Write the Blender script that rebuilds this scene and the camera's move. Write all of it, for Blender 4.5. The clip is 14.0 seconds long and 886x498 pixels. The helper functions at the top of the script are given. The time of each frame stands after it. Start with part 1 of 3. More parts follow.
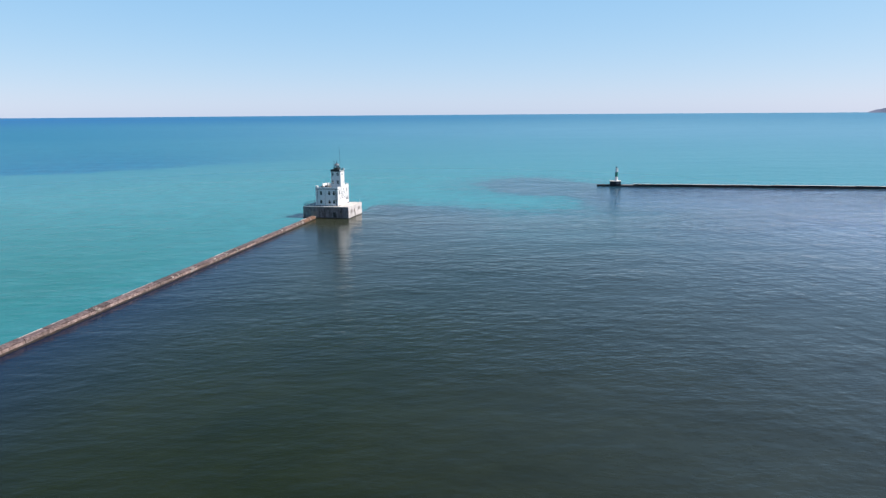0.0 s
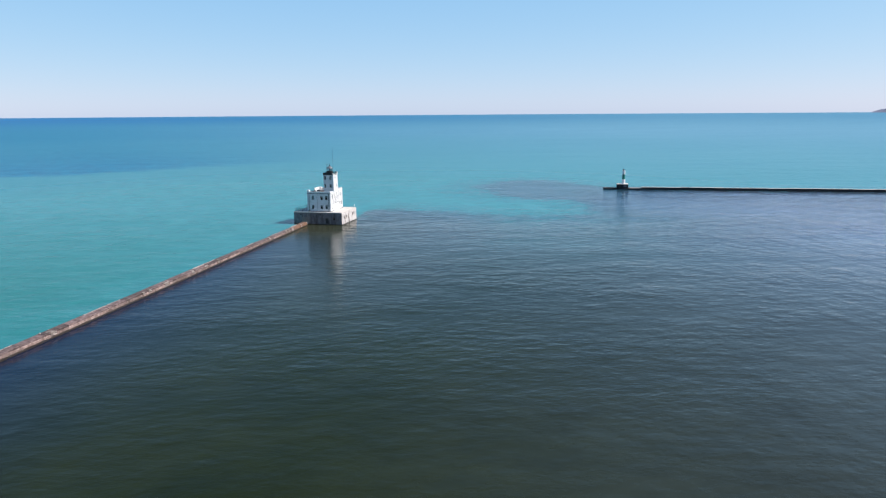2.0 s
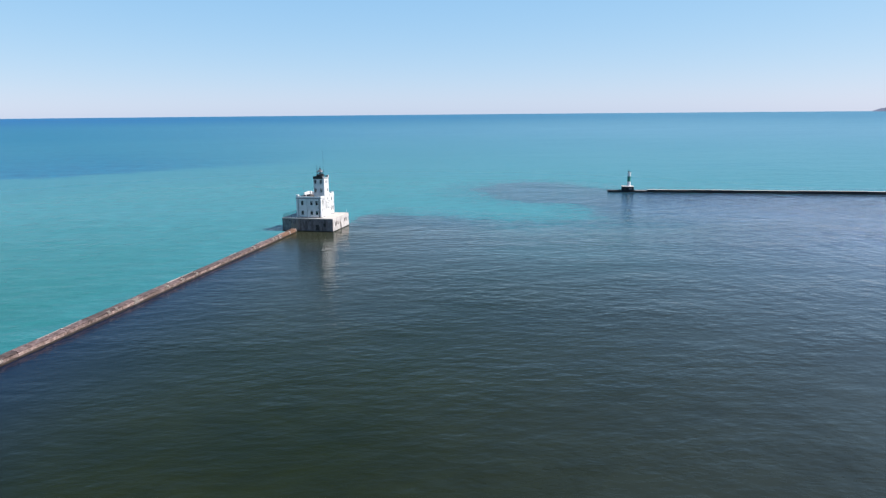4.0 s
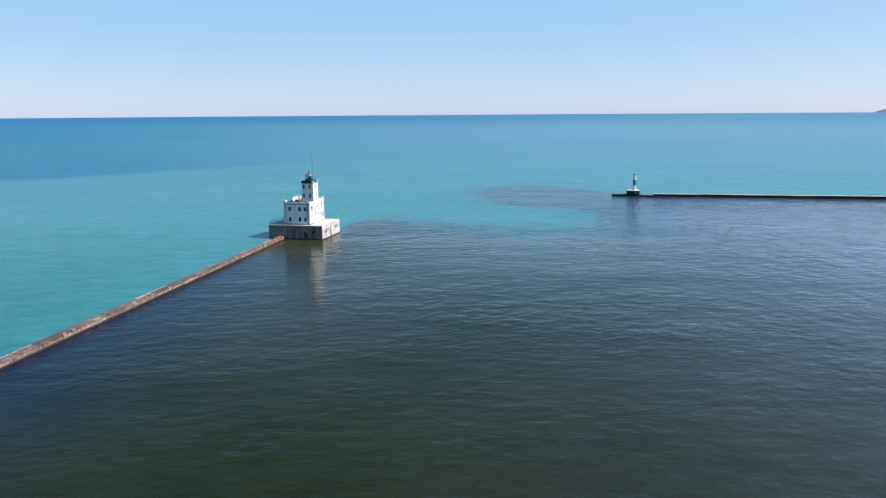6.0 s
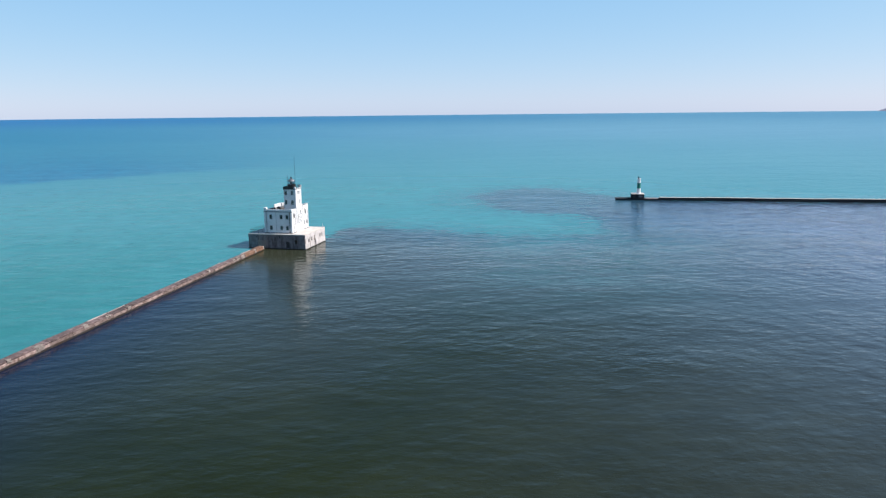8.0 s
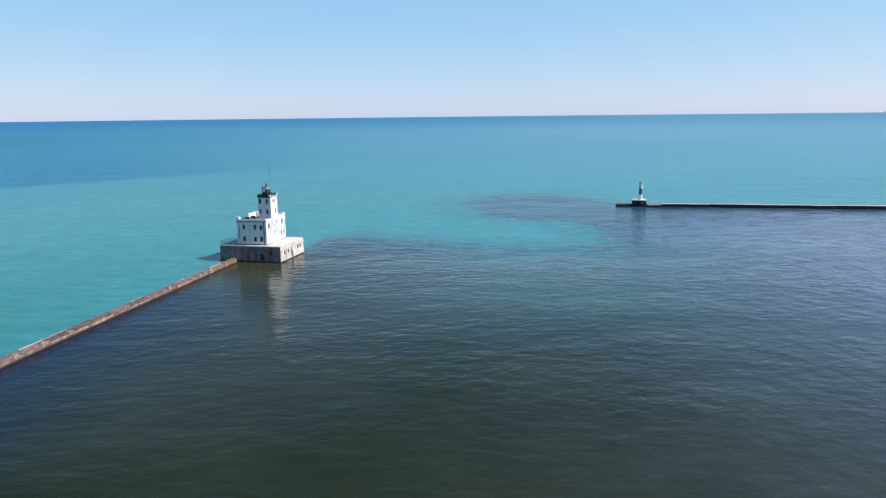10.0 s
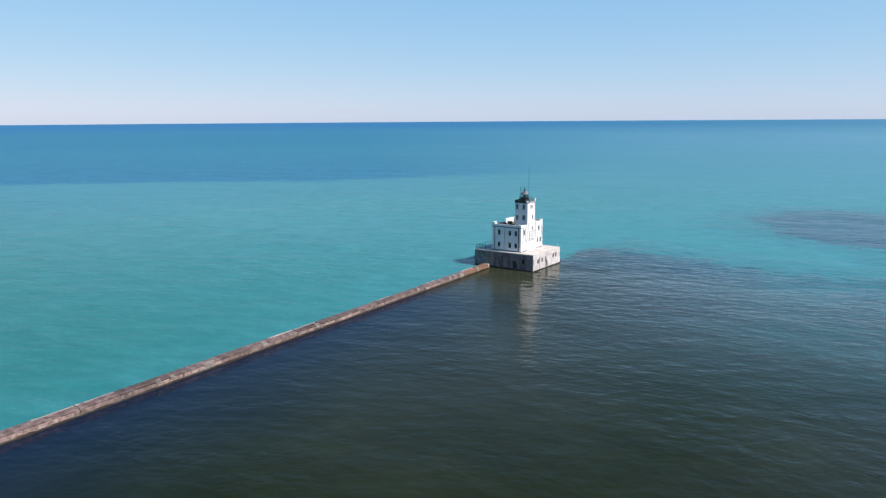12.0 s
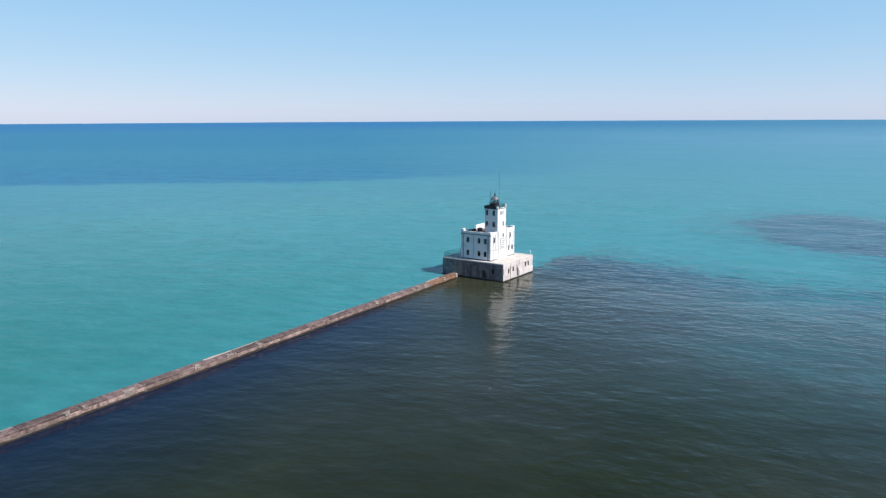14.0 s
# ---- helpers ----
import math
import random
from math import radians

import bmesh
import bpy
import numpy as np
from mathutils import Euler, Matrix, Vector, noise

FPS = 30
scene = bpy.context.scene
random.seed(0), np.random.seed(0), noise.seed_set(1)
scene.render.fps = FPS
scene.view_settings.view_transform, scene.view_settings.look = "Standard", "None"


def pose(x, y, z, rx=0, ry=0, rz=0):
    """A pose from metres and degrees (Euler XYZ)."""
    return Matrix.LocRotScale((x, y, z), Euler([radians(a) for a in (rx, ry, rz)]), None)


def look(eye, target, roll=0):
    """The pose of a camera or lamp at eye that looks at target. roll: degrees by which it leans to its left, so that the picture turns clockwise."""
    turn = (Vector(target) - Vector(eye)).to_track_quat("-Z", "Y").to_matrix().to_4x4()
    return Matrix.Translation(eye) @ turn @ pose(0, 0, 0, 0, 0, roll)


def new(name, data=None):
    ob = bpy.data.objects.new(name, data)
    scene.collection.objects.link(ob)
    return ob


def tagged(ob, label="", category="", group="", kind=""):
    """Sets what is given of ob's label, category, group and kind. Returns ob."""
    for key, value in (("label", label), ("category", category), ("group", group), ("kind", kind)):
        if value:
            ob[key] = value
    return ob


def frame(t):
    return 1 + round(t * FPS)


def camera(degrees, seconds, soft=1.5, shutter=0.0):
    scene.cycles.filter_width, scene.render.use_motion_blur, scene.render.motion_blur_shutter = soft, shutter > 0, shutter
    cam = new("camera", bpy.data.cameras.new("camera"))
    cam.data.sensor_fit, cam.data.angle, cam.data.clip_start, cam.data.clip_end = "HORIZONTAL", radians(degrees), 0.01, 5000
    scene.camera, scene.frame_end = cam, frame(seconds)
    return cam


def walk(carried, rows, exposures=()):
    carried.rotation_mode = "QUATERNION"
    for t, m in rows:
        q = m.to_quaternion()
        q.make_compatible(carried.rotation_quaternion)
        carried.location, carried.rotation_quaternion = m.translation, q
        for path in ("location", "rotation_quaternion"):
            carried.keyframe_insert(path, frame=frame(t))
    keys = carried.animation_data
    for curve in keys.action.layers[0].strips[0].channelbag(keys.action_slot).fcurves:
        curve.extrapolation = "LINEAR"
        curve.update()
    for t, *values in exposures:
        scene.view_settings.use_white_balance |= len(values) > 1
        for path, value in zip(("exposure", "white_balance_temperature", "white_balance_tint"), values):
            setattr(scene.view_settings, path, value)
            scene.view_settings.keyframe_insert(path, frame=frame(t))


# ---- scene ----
cam = camera(63.4, 14.0, soft=1.3)
PATH = [
    (0, (93.877, -256.344, 39.585), (93.45, -254.426, 39.211), -0.4),
    (0.5, (93.268, -252.337, 39.621), (92.84, -250.42, 39.246), -0.4),
    (1, (92.631, -248.416, 39.607), (92.203, -246.498, 39.233), -0.3),
    (1.5, (91.991, -244.549, 39.603), (91.562, -242.632, 39.229), -0.4),
    (2, (91.374, -240.729, 39.61), (90.943, -238.813, 39.236), -0.4),
    (2.5, (90.765, -236.995, 39.614), (90.334, -235.078, 39.239), -0.4),
    (3, (90.169, -233.344, 39.611), (89.738, -231.427, 39.236), -0.5),
    (5.5, (87.389, -215.167, 39.722), (86.959, -213.25, 39.347), -0.5),
    (6, (87.003, -211.466, 39.712), (86.572, -209.549, 39.338), -0.4),
    (6.5, (86.802, -207.627, 39.726), (86.369, -205.711, 39.351), -0.4),
    (7, (86.743, -203.705, 39.754), (86.308, -201.789, 39.379), -0.5),
    (7.5, (86.79, -199.721, 39.824), (86.354, -197.805, 39.45), -0.5),
    (8, (86.969, -195.681, 39.872), (86.53, -193.766, 39.498), -0.6),
    (10.3, (88.542, -177.021, 40.014), (88.092, -175.108, 39.646), -0.6),
    (10.4, (88.65, -176.194, 40.009), (88.194, -174.282, 39.641), -0.5),
    (10.5, (88.762, -175.365, 40.002), (88.29, -173.457, 39.634), -0.5),
    (10.6, (88.909, -174.487, 39.985), (88.397, -172.588, 39.619), -0.5),
    (10.7, (89.046, -173.626, 39.97), (88.472, -171.745, 39.605), -0.5),
    (10.8, (89.172, -172.788, 39.957), (88.485, -170.945, 39.594), -0.5),
    (10.9, (89.286, -171.973, 39.947), (88.53, -170.157, 39.586), -0.5),
    (11, (89.384, -171.185, 39.941), (88.519, -169.418, 39.582), -0.5),
    (11.1, (89.454, -170.451, 39.943), (88.481, -168.741, 39.584), -0.5),
    (11.2, (89.51, -169.743, 39.948), (88.454, -168.082, 39.59), -0.5),
    (11.3, (89.552, -169.057, 39.956), (88.426, -167.443, 39.599), -0.4),
    (11.4, (89.581, -168.389, 39.965), (88.435, -166.79, 39.609), -0.4),
    (11.5, (89.601, -167.736, 39.976), (88.443, -166.144, 39.62), -0.3),
    (12, (89.59, -164.558, 40.019), (88.438, -162.963, 39.663), -0.4),
    (12.5, (89.461, -161.408, 40.034), (88.313, -159.809, 39.679), -0.4),
    (13, (89.225, -158.197, 40.083), (88.082, -156.595, 39.727), -0.3),
    (13.5, (88.908, -154.895, 40.186), (87.77, -153.289, 39.83), -0.4),
    (14, (88.576, -151.566, 40.272), (87.443, -149.958, 39.915), -0.3),
]
walk(cam, [(t, look(eye, target, roll)) for t, eye, target, roll in PATH],
     exposures=((0.0, 0.42), (8.0, 0.42), (10.4, 0.4), (11.2, 0.33), (12.2, 0.34), (14.0, 0.37)))

# ---- daylight ----
SUN_AZ, SUN_EL = radians(79), radians(45)          # clockwise from +y, and above the horizon
world = bpy.data.worlds.new("clear_sky")
scene.world = world
world.use_nodes = True
wn, wl = world.node_tree.nodes, world.node_tree.links
sky = wn.new("ShaderNodeTexSky")
sky.sky_type = "NISHITA"
sky.sun_disc = False
sky.sun_elevation, sky.sun_rotation = SUN_EL, SUN_AZ
sky.altitude, sky.air_density, sky.dust_density, sky.ozone_density = 1500, 1.0, 1.0, 6.0
wn["Background"].inputs["Strength"].default_value = 0.0757
# a thin summer haze evens the sky out towards the horizon
split, join = wn.new("ShaderNodeSeparateColor"), wn.new("ShaderNodeCombineColor")
wl.new(sky.outputs[0], split.inputs[0])
for channel, (power, gain) in enumerate(((0.70, 2.12), (0.40, 3.64), (0.20, 6.24))):
    p, g = wn.new("ShaderNodeMath"), wn.new("ShaderNodeMath")
    p.operation, g.operation = "POWER", "MULTIPLY"
    p.inputs[1].default_value, g.inputs[1].default_value = power, gain
    wl.new(split.outputs[channel], p.inputs[0])
    wl.new(p.outputs[0], g.inputs[0])
    wl.new(g.outputs[0], join.inputs[channel])
# and the blue deepens overhead
deepen, dim = wn.new("ShaderNodeMapRange"), wn.new("ShaderNodeVectorMath")
deepen.interpolation_type = "SMOOTHSTEP"
for slot, value in (("From Min", 1.06), ("From Max", 3.21), ("To Min", 0.40), ("To Max", 1.0)):
    deepen.inputs[slot].default_value = value
dim.operation = "SCALE"
split_out = wn.new("ShaderNodeSeparateColor")
wl.new(join.outputs[0], split_out.inputs[0])
wl.new(split_out.outputs[0], deepen.inputs["Value"])
wl.new(join.outputs[0], dim.inputs[0])
wl.new(deepen.outputs[0], dim.inputs["Scale"])
wl.new(dim.outputs[0], wn["Background"].inputs["Color"])
sun_data = bpy.data.lights.new("sun", "SUN")
sun_data.energy, sun_data.angle, sun_data.color = 5.0, radians(0.5), (1.0, 0.95, 0.88)
sun = new("sun", sun_data)
to_sun = Vector((math.sin(SUN_AZ) * math.cos(SUN_EL), math.cos(SUN_AZ) * math.cos(SUN_EL), math.sin(SUN_EL)))
sun.matrix_world = look(to_sun * 300, (0, 0, 0))


# ---- materials ----
def nodes_of(name):
    m = bpy.data.materials.new(name)
    m.use_nodes = True
    return m, m.node_tree.nodes, m.node_tree.links, m.node_tree.nodes["Principled BSDF"]


def noise_node(n, l, vec, scale, detail=4.0, rough=0.6):
    t = n.new("ShaderNodeTexNoise")
    t.inputs["Scale"].default_value, t.inputs["Detail"].default_value, t.inputs["Roughness"].default_value = scale, detail, rough
    l.new(vec, t.inputs["Vector"])
    return t.outputs["Fac"]


def ramp(n, l, fac, lo, hi, c0=(0, 0, 0, 1), c1=(1, 1, 1, 1)):
    r = n.new("ShaderNodeValToRGB")
    e = r.color_ramp.elements
    e[0].position, e[0].color, e[1].position, e[1].color = lo, c0, hi, c1
    l.new(fac, r.inputs["Fac"])
    return r.outputs["Color"]


def mix(n, l, fac, a, b, how="MIX"):
    x = n.new("ShaderNodeMix")
    x.data_type, x.blend_type = "RGBA", how
    for sock, v in ((x.inputs[0], fac), (x.inputs[6], a), (x.inputs[7], b)):
        if isinstance(v, bpy.types.NodeSocket):
            l.new(v, sock)
        elif isinstance(v, (int, float)):
            sock.default_value = v
        else:
            sock.default_value = (*v, 1) if len(v) == 3 else v
    return x.outputs[2]


def maths(n, l, op, a, b=0.0, clamp=False):
    x = n.new("ShaderNodeMath")
    x.operation, x.use_clamp = op, clamp
    for sock, v in ((x.inputs[0], a), (x.inputs[1], b)):
        if isinstance(v, bpy.types.NodeSocket):
            l.new(v, sock)
        else:
            sock.default_value = v
    return x.outputs[0]


def smooth(n, l, v, lo, hi):
    x = n.new("ShaderNodeMapRange")
    x.interpolation_type = "SMOOTHSTEP"
    l.new(v, x.inputs[0])
    x.inputs[1].default_value, x.inputs[2].default_value = lo, hi
    return x.outputs[0]


def mapped(n, l, scale=(1, 1, 1), turn=0.0, kind="Object"):
    tc, mp = n.new("ShaderNodeTexCoord"), n.new("ShaderNodeMapping")
    mp.vector_type = "TEXTURE"                       # turned first, then stretched
    mp.inputs["Scale"].default_value, mp.inputs["Rotation"].default_value = [1 / c for c in scale], (0, 0, -turn)
    l.new(tc.outputs[kind], mp.inputs["Vector"])
    return mp.outputs[0]


def surface(name, base, worn, stain, rough=0.8, metal=0.0, patch=0.35, grain=6.0, streaks=0.0, bump=0.02, vary=0.0, stain_at=0.62, grit=0.35):
    """A weathered surface: base and worn colours in patches, fine grain, stains that run down, some change from piece to piece."""
    m, n, l, bsdf = nodes_of(name)
    geo = n.new("ShaderNodeNewGeometry")
    pos = geo.outputs["Position"]
    big = noise_node(n, l, pos, patch, 5, 0.65)
    fine = noise_node(n, l, pos, grain, 6, 0.7)
    col = mix(n, l, ramp(n, l, big, 0.38, 0.64), base, worn)
    sm = n.new("ShaderNodeMapping")
    l.new(pos, sm.inputs["Vector"])
    sm.inputs["Scale"].default_value = (0.75, 0.75, 0.16) if streaks else (0.8, 0.8, 0.8)
    run = noise_node(n, l, sm.outputs[0], 1.3, 6, 0.7)
    amount = maths(n, l, "MULTIPLY", smooth(n, l, run, stain_at - 0.1, stain_at + 0.16), streaks if streaks else 0.5)
    col = mix(n, l, amount, col, stain)
    col = mix(n, l, maths(n, l, "MULTIPLY", ramp(n, l, fine, 0.35, 0.8), grit), col, tuple(c * 0.5 for c in base))
    if vary:
        info = n.new("ShaderNodeObjectInfo")
        hsv = n.new("ShaderNodeHueSaturation")
        l.new(maths(n, l, "ADD", maths(n, l, "MULTIPLY", info.outputs["Random"], vary), 1 - vary / 2), hsv.inputs["Value"])
        l.new(col, hsv.inputs["Color"])
        col = hsv.outputs[0]
    l.new(col, bsdf.inputs["Base Color"])
    l.new(maths(n, l, "ADD", maths(n, l, "MULTIPLY", fine, 0.25), rough - 0.12, True), bsdf.inputs["Roughness"])
    bsdf.inputs["Metallic"].default_value = metal
    b = n.new("ShaderNodeBump")
    b.inputs["Strength"].default_value, b.inputs["Distance"].default_value = 0.6, bump
    l.new(mix(n, l, 0.5, fine, big), b.inputs["Height"])
    l.new(b.outputs[0], bsdf.inputs["Normal"])
    return m


WHITE = surface("white_painted_steel", (0.76, 0.745, 0.75), (0.68, 0.665, 0.675), (0.50, 0.44, 0.40), 0.5, 0, 0.5, 9, 0.30, 0.004, 0, 0.66, 0.12)
# pier concrete in two tones: darkened for the shaded front, paled for the sunlit east
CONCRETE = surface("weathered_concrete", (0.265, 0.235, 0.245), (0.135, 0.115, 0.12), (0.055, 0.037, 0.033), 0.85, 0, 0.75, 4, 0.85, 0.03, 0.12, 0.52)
LIT_CONCRETE = surface("sunlit_pale_concrete", (0.62, 0.565, 0.56), (0.47, 0.42, 0.415), (0.26, 0.20, 0.175), 0.85, 0, 0.6, 4, 0.55, 0.03, 0.16, 0.6)
DECK = surface("deck_concrete", (0.62, 0.56, 0.52), (0.48, 0.43, 0.405), (0.28, 0.24, 0.22), 0.9, 0, 0.5, 6, 0, 0.02)
RUSTY = surface("rust_stained_steel", (0.22, 0.17, 0.15), (0.30, 0.24, 0.21), (0.16, 0.07, 0.04), 0.8, 0, 0.7, 8, 0.8, 0.02)
SLAB = surface("breakwater_top_concrete", (0.160, 0.108, 0.106), (0.052, 0.032, 0.032), (0.34, 0.28, 0.26), 0.9, 0, 1.3, 5, 0, 0.06, 0.7)
SIDE = surface("breakwater_side_concrete", (0.285, 0.205, 0.185), (0.125, 0.078, 0.068), (0.046, 0.023, 0.016), 0.9, 0, 1.5, 6, 0.9, 0.06, 0.6, 0.55)
PALE = surface("broken_pale_concrete", (0.43, 0.36, 0.33), (0.29, 0.235, 0.215), (0.17, 0.12, 0.10), 0.9, 0, 0.9, 6, 0, 0.05, 0.2)
WET = surface("algae_covered_footing", (0.016, 0.011, 0.007), (0.034, 0.019, 0.011), (0.008, 0.006, 0.004), 0.5, 0, 0.8, 7, 0, 0.05, 0.3)
# the far pier's shaded side is put into this near-black colour
DARK_CONC = surface("shade_darkened_concrete", (0.016, 0.015, 0.020), (0.010, 0.010, 0.014), (0.035, 0.031, 0.032), 0.9, 0, 0.4, 5, 0.4, 0.04, 0.2)
IRON = surface("black_painted_iron", (0.025, 0.025, 0.03), (0.045, 0.04, 0.04), (0.09, 0.05, 0.03), 0.5, 0.3, 1.2, 12, 0, 0.004)
ROOF = surface("roof_felt", (0.075, 0.066, 0.062), (0.11, 0.098, 0.092), (0.045, 0.038, 0.034), 0.9, 0, 0.6, 8, 0, 0.01)
GREEN = surface("green_paint", (0.010, 0.16, 0.125), (0.015, 0.20, 0.155), (0.05, 0.05, 0.04), 0.5, 0, 0.8, 9, 0.3, 0.004)
GREYLINE = surface("grey_paint", (0.15, 0.15, 0.165), (0.11, 0.11, 0.12), (0.10, 0.08, 0.07), 0.6, 0, 0.8, 9, 0.3, 0.004)
METAL = surface("dull_zinc", (0.22, 0.22, 0.245), (0.15, 0.15, 0.17), (0.06, 0.055, 0.05), 0.5, 0.4, 1.0, 10, 0.3, 0.004)
RUST_CAP = surface("rust_brown_concrete", (0.135, 0.066, 0.044), (0.27, 0.155, 0.10), (0.06, 0.026, 0.017), 0.85, 0, 1.4, 6, 0.7, 0.05, 0.3)
PALE_STRIP = surface("pale_strip_concrete", (0.36, 0.305, 0.29), (0.24, 0.195, 0.185), (0.12, 0.085, 0.075), 0.9, 0, 1.2, 6, 0, 0.04, 0.3)
SHORE = surface("hazy_far_shore", (0.25, 0.25, 0.33), (0.30, 0.30, 0.38), (0.22, 0.24, 0.29), 1.0, 0, 0.012, 0.08, 0, 0.5)


def glass_material():
    m, n, l, bsdf = nodes_of("window_glass")
    bsdf.inputs["Base Color"].default_value = (0.75, 0.82, 0.85, 1)
    bsdf.inputs["Roughness"].default_value, bsdf.inputs["IOR"].default_value = 0.04, 1.45
    bsdf.inputs["Transmission Weight"].default_value = 1.0
    return m


GLASS = glass_material()


def water_material():
    """Lake water: turquoise shallows, a rougher blue reach far out, and brown river water inside the breakwaters and in
    the plume that drifts out. Part of the sky's sheen is put into the colours.
    """
    m, n, l, bsdf = nodes_of("lake_water")

    def field(name):
        a = n.new("ShaderNodeAttribute")
        a.attribute_name = name
        return a.outputs["Fac"]

    def times(a, b, clamp=False):
        return maths(n, l, "MULTIPLY", a, b, clamp)

    def plus(a, b):
        return maths(n, l, "ADD", a, b)

    silt, deep, lee, sheen, reach, near = (field(k) for k in ("silt", "deep", "lee", "sheen", "reach", "near"))
    edge, thin, fade, out, west, east, rim = (field(k) for k in ("calm", "thin", "fade", "out", "west", "east", "rim"))
    harbour, murk, tongue = field("harbour"), field("murk"), field("tongue")
    # clouds of several sizes that fray the edges of the water masses
    drift = noise_node(n, l, mapped(n, l, (0.05, 0.05, 0.05)), 1.0, 6, 0.62)
    wisps = noise_node(n, l, mapped(n, l, (0.06, 0.19, 0.1), radians(-12)), 1.0, 6, 0.7)
    fray = noise_node(n, l, mapped(n, l, (0.17, 0.30, 0.2), radians(-15)), 1.0, 5, 0.7)
    far = noise_node(n, l, mapped(n, l, (0.004, 0.011, 0.01), radians(-25)), 1.0, 7, 0.68)
    streak = noise_node(n, l, mapped(n, l, (0.07, 0.15, 0.1), radians(-18)), 1.0, 7, 0.68)
    ruffle = noise_node(n, l, mapped(n, l, (0.022, 0.06, 0.1), radians(-20)), 1.0, 6, 0.7)
    # speck tints the light and dark of small ripples into the lake colour
    speck = noise_node(n, l, mapped(n, l, (0.14, 0.24, 0.1), radians(-22)), 1.0, 6, 0.72)
    # the river water: sharp along the breakwater, ragged in the open
    shift = plus(times(maths(n, l, "SUBTRACT", plus(drift, wisps), 1.0), 22.0), times(maths(n, l, "SUBTRACT", fray, 0.5), 38.0))
    s = plus(silt, times(shift, edge))
    s_fac = smooth(n, l, times(s, maths(n, l, "SUBTRACT", 10.0, times(edge, 9.0))), -8.0, 9.0)
    clear = smooth(n, l, plus(plus(times(wisps, 0.4), times(ruffle, 0.35)), times(fray, 0.25)), 0.36, 0.62)
    s_fac = times(s_fac, maths(n, l, "SUBTRACT", 1.0, times(thin, plus(0.30, times(clear, 1.0)), True)))
    halo = times(times(smooth(n, l, s, -32.0, 4.0), edge), plus(times(wisps, 0.42), 0.02))
    s_fac = maths(n, l, "MAXIMUM", s_fac, halo)
    front = times(times(smooth(n, l, s, -4.0, 2.0), maths(n, l, "SUBTRACT", 1.0, smooth(n, l, s, 4.0, 26.0))), edge)
    # the ruffled blue reach with its crisp near edge
    d = plus(deep, times(maths(n, l, "SUBTRACT", plus(ruffle, times(streak, 0.5)), 0.75), 60.0))
    d_fac = times(smooth(n, l, d, -6.0, 14.0), times(fade, plus(0.78, times(far, 0.4))), True)
    turq = mix(n, l, ramp(n, l, far, 0.3, 0.7), (0.027, 0.184, 0.206), (0.034, 0.203, 0.231))
    turq = mix(n, l, ramp(n, l, streak, 0.32, 0.7), turq, (0.045, 0.226, 0.268))
    turq = mix(n, l, west, turq, (0.64, 0.76, 0.675), "MULTIPLY")
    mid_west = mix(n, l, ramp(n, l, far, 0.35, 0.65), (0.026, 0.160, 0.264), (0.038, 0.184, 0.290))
    # sunward far water: glitter and bright sky reflection put into a paler colour
    mid_glitter = mix(n, l, ramp(n, l, far, 0.35, 0.65), (0.098, 0.240, 0.340), (0.124, 0.272, 0.372))
    mid = mix(n, l, east, mid_west, mid_glitter)
    blue = mix(n, l, ramp(n, l, ruffle, 0.35, 0.65), (0.001, 0.108, 0.212), (0.004, 0.146, 0.252))
    blue = mix(n, l, 1.0, blue, ramp(n, l, speck, 0.36, 0.64, (0.78, 0.80, 0.84, 1), (1.18, 1.16, 1.12, 1)), "MULTIPLY")
    # bright and dark wave slopes of the blue reach, put into its colour
    wave_tone = noise_node(n, l, mapped(n, l, (0.10, 0.075, 0.1), radians(-12)), 1.0, 5, 0.75)
    blue = mix(n, l, 1.0, blue, ramp(n, l, wave_tone, 0.36, 0.64, (0.66, 0.72, 0.80, 1), (1.34, 1.28, 1.20, 1)), "MULTIPLY")
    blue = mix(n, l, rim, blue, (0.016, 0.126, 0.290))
    still = mix(n, l, ramp(n, l, drift, 0.35, 0.7), (0.0092, 0.0136, 0.0024), (0.0142, 0.0190, 0.0046))
    still = mix(n, l, near, still, (0.002, 0.009, 0.030))
    # grey-blue sky sheen of the harbour, painted as water colour
    sheen_tint = mix(n, l, ramp(n, l, drift, 0.35, 0.7), (0.046, 0.047, 0.054), (0.060, 0.070, 0.086))
    drifting = mix(n, l, ramp(n, l, wisps, 0.35, 0.65), (0.008, 0.046, 0.096), (0.018, 0.070, 0.132))
    # lavender horizon reflection painted into the eastern harbour's colour, drifting plume elsewhere
    sky_mixed = mix(n, l, ramp(n, l, wisps, 0.35, 0.65), (0.088, 0.110, 0.176), (0.116, 0.144, 0.220))
    sky_mixed = mix(n, l, harbour, drifting, sky_mixed)
    brown = mix(n, l, sheen, still, sheen_tint)
    brown = mix(n, l, reach, brown, sky_mixed)
    brown = mix(n, l, times(tongue, 0.85), brown, mix(n, l, 1.0, drifting, (0.62, 0.66, 0.72), "MULTIPLY"))
    brown = mix(n, l, times(front, plus(0.35, times(fray, 0.5))), brown, (0.008, 0.034, 0.062))
    brown = mix(n, l, murk, brown, mix(n, l, ramp(n, l, wisps, 0.35, 0.65), (0.034, 0.036, 0.020), (0.050, 0.050, 0.030)))
    # light and dark wave slopes painted onto the river water
    chop_tone = noise_node(n, l, mapped(n, l, (0.14, 0.26, 0.2), radians(-20)), 1.0, 4, 0.65)
    brown = mix(n, l, plus(times(reach, 0.8), 0.2), brown, ramp(n, l, chop_tone, 0.34, 0.66, (0.50, 0.50, 0.54, 1), (1.42, 1.40, 1.36, 1)), "MULTIPLY")
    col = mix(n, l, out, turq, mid)
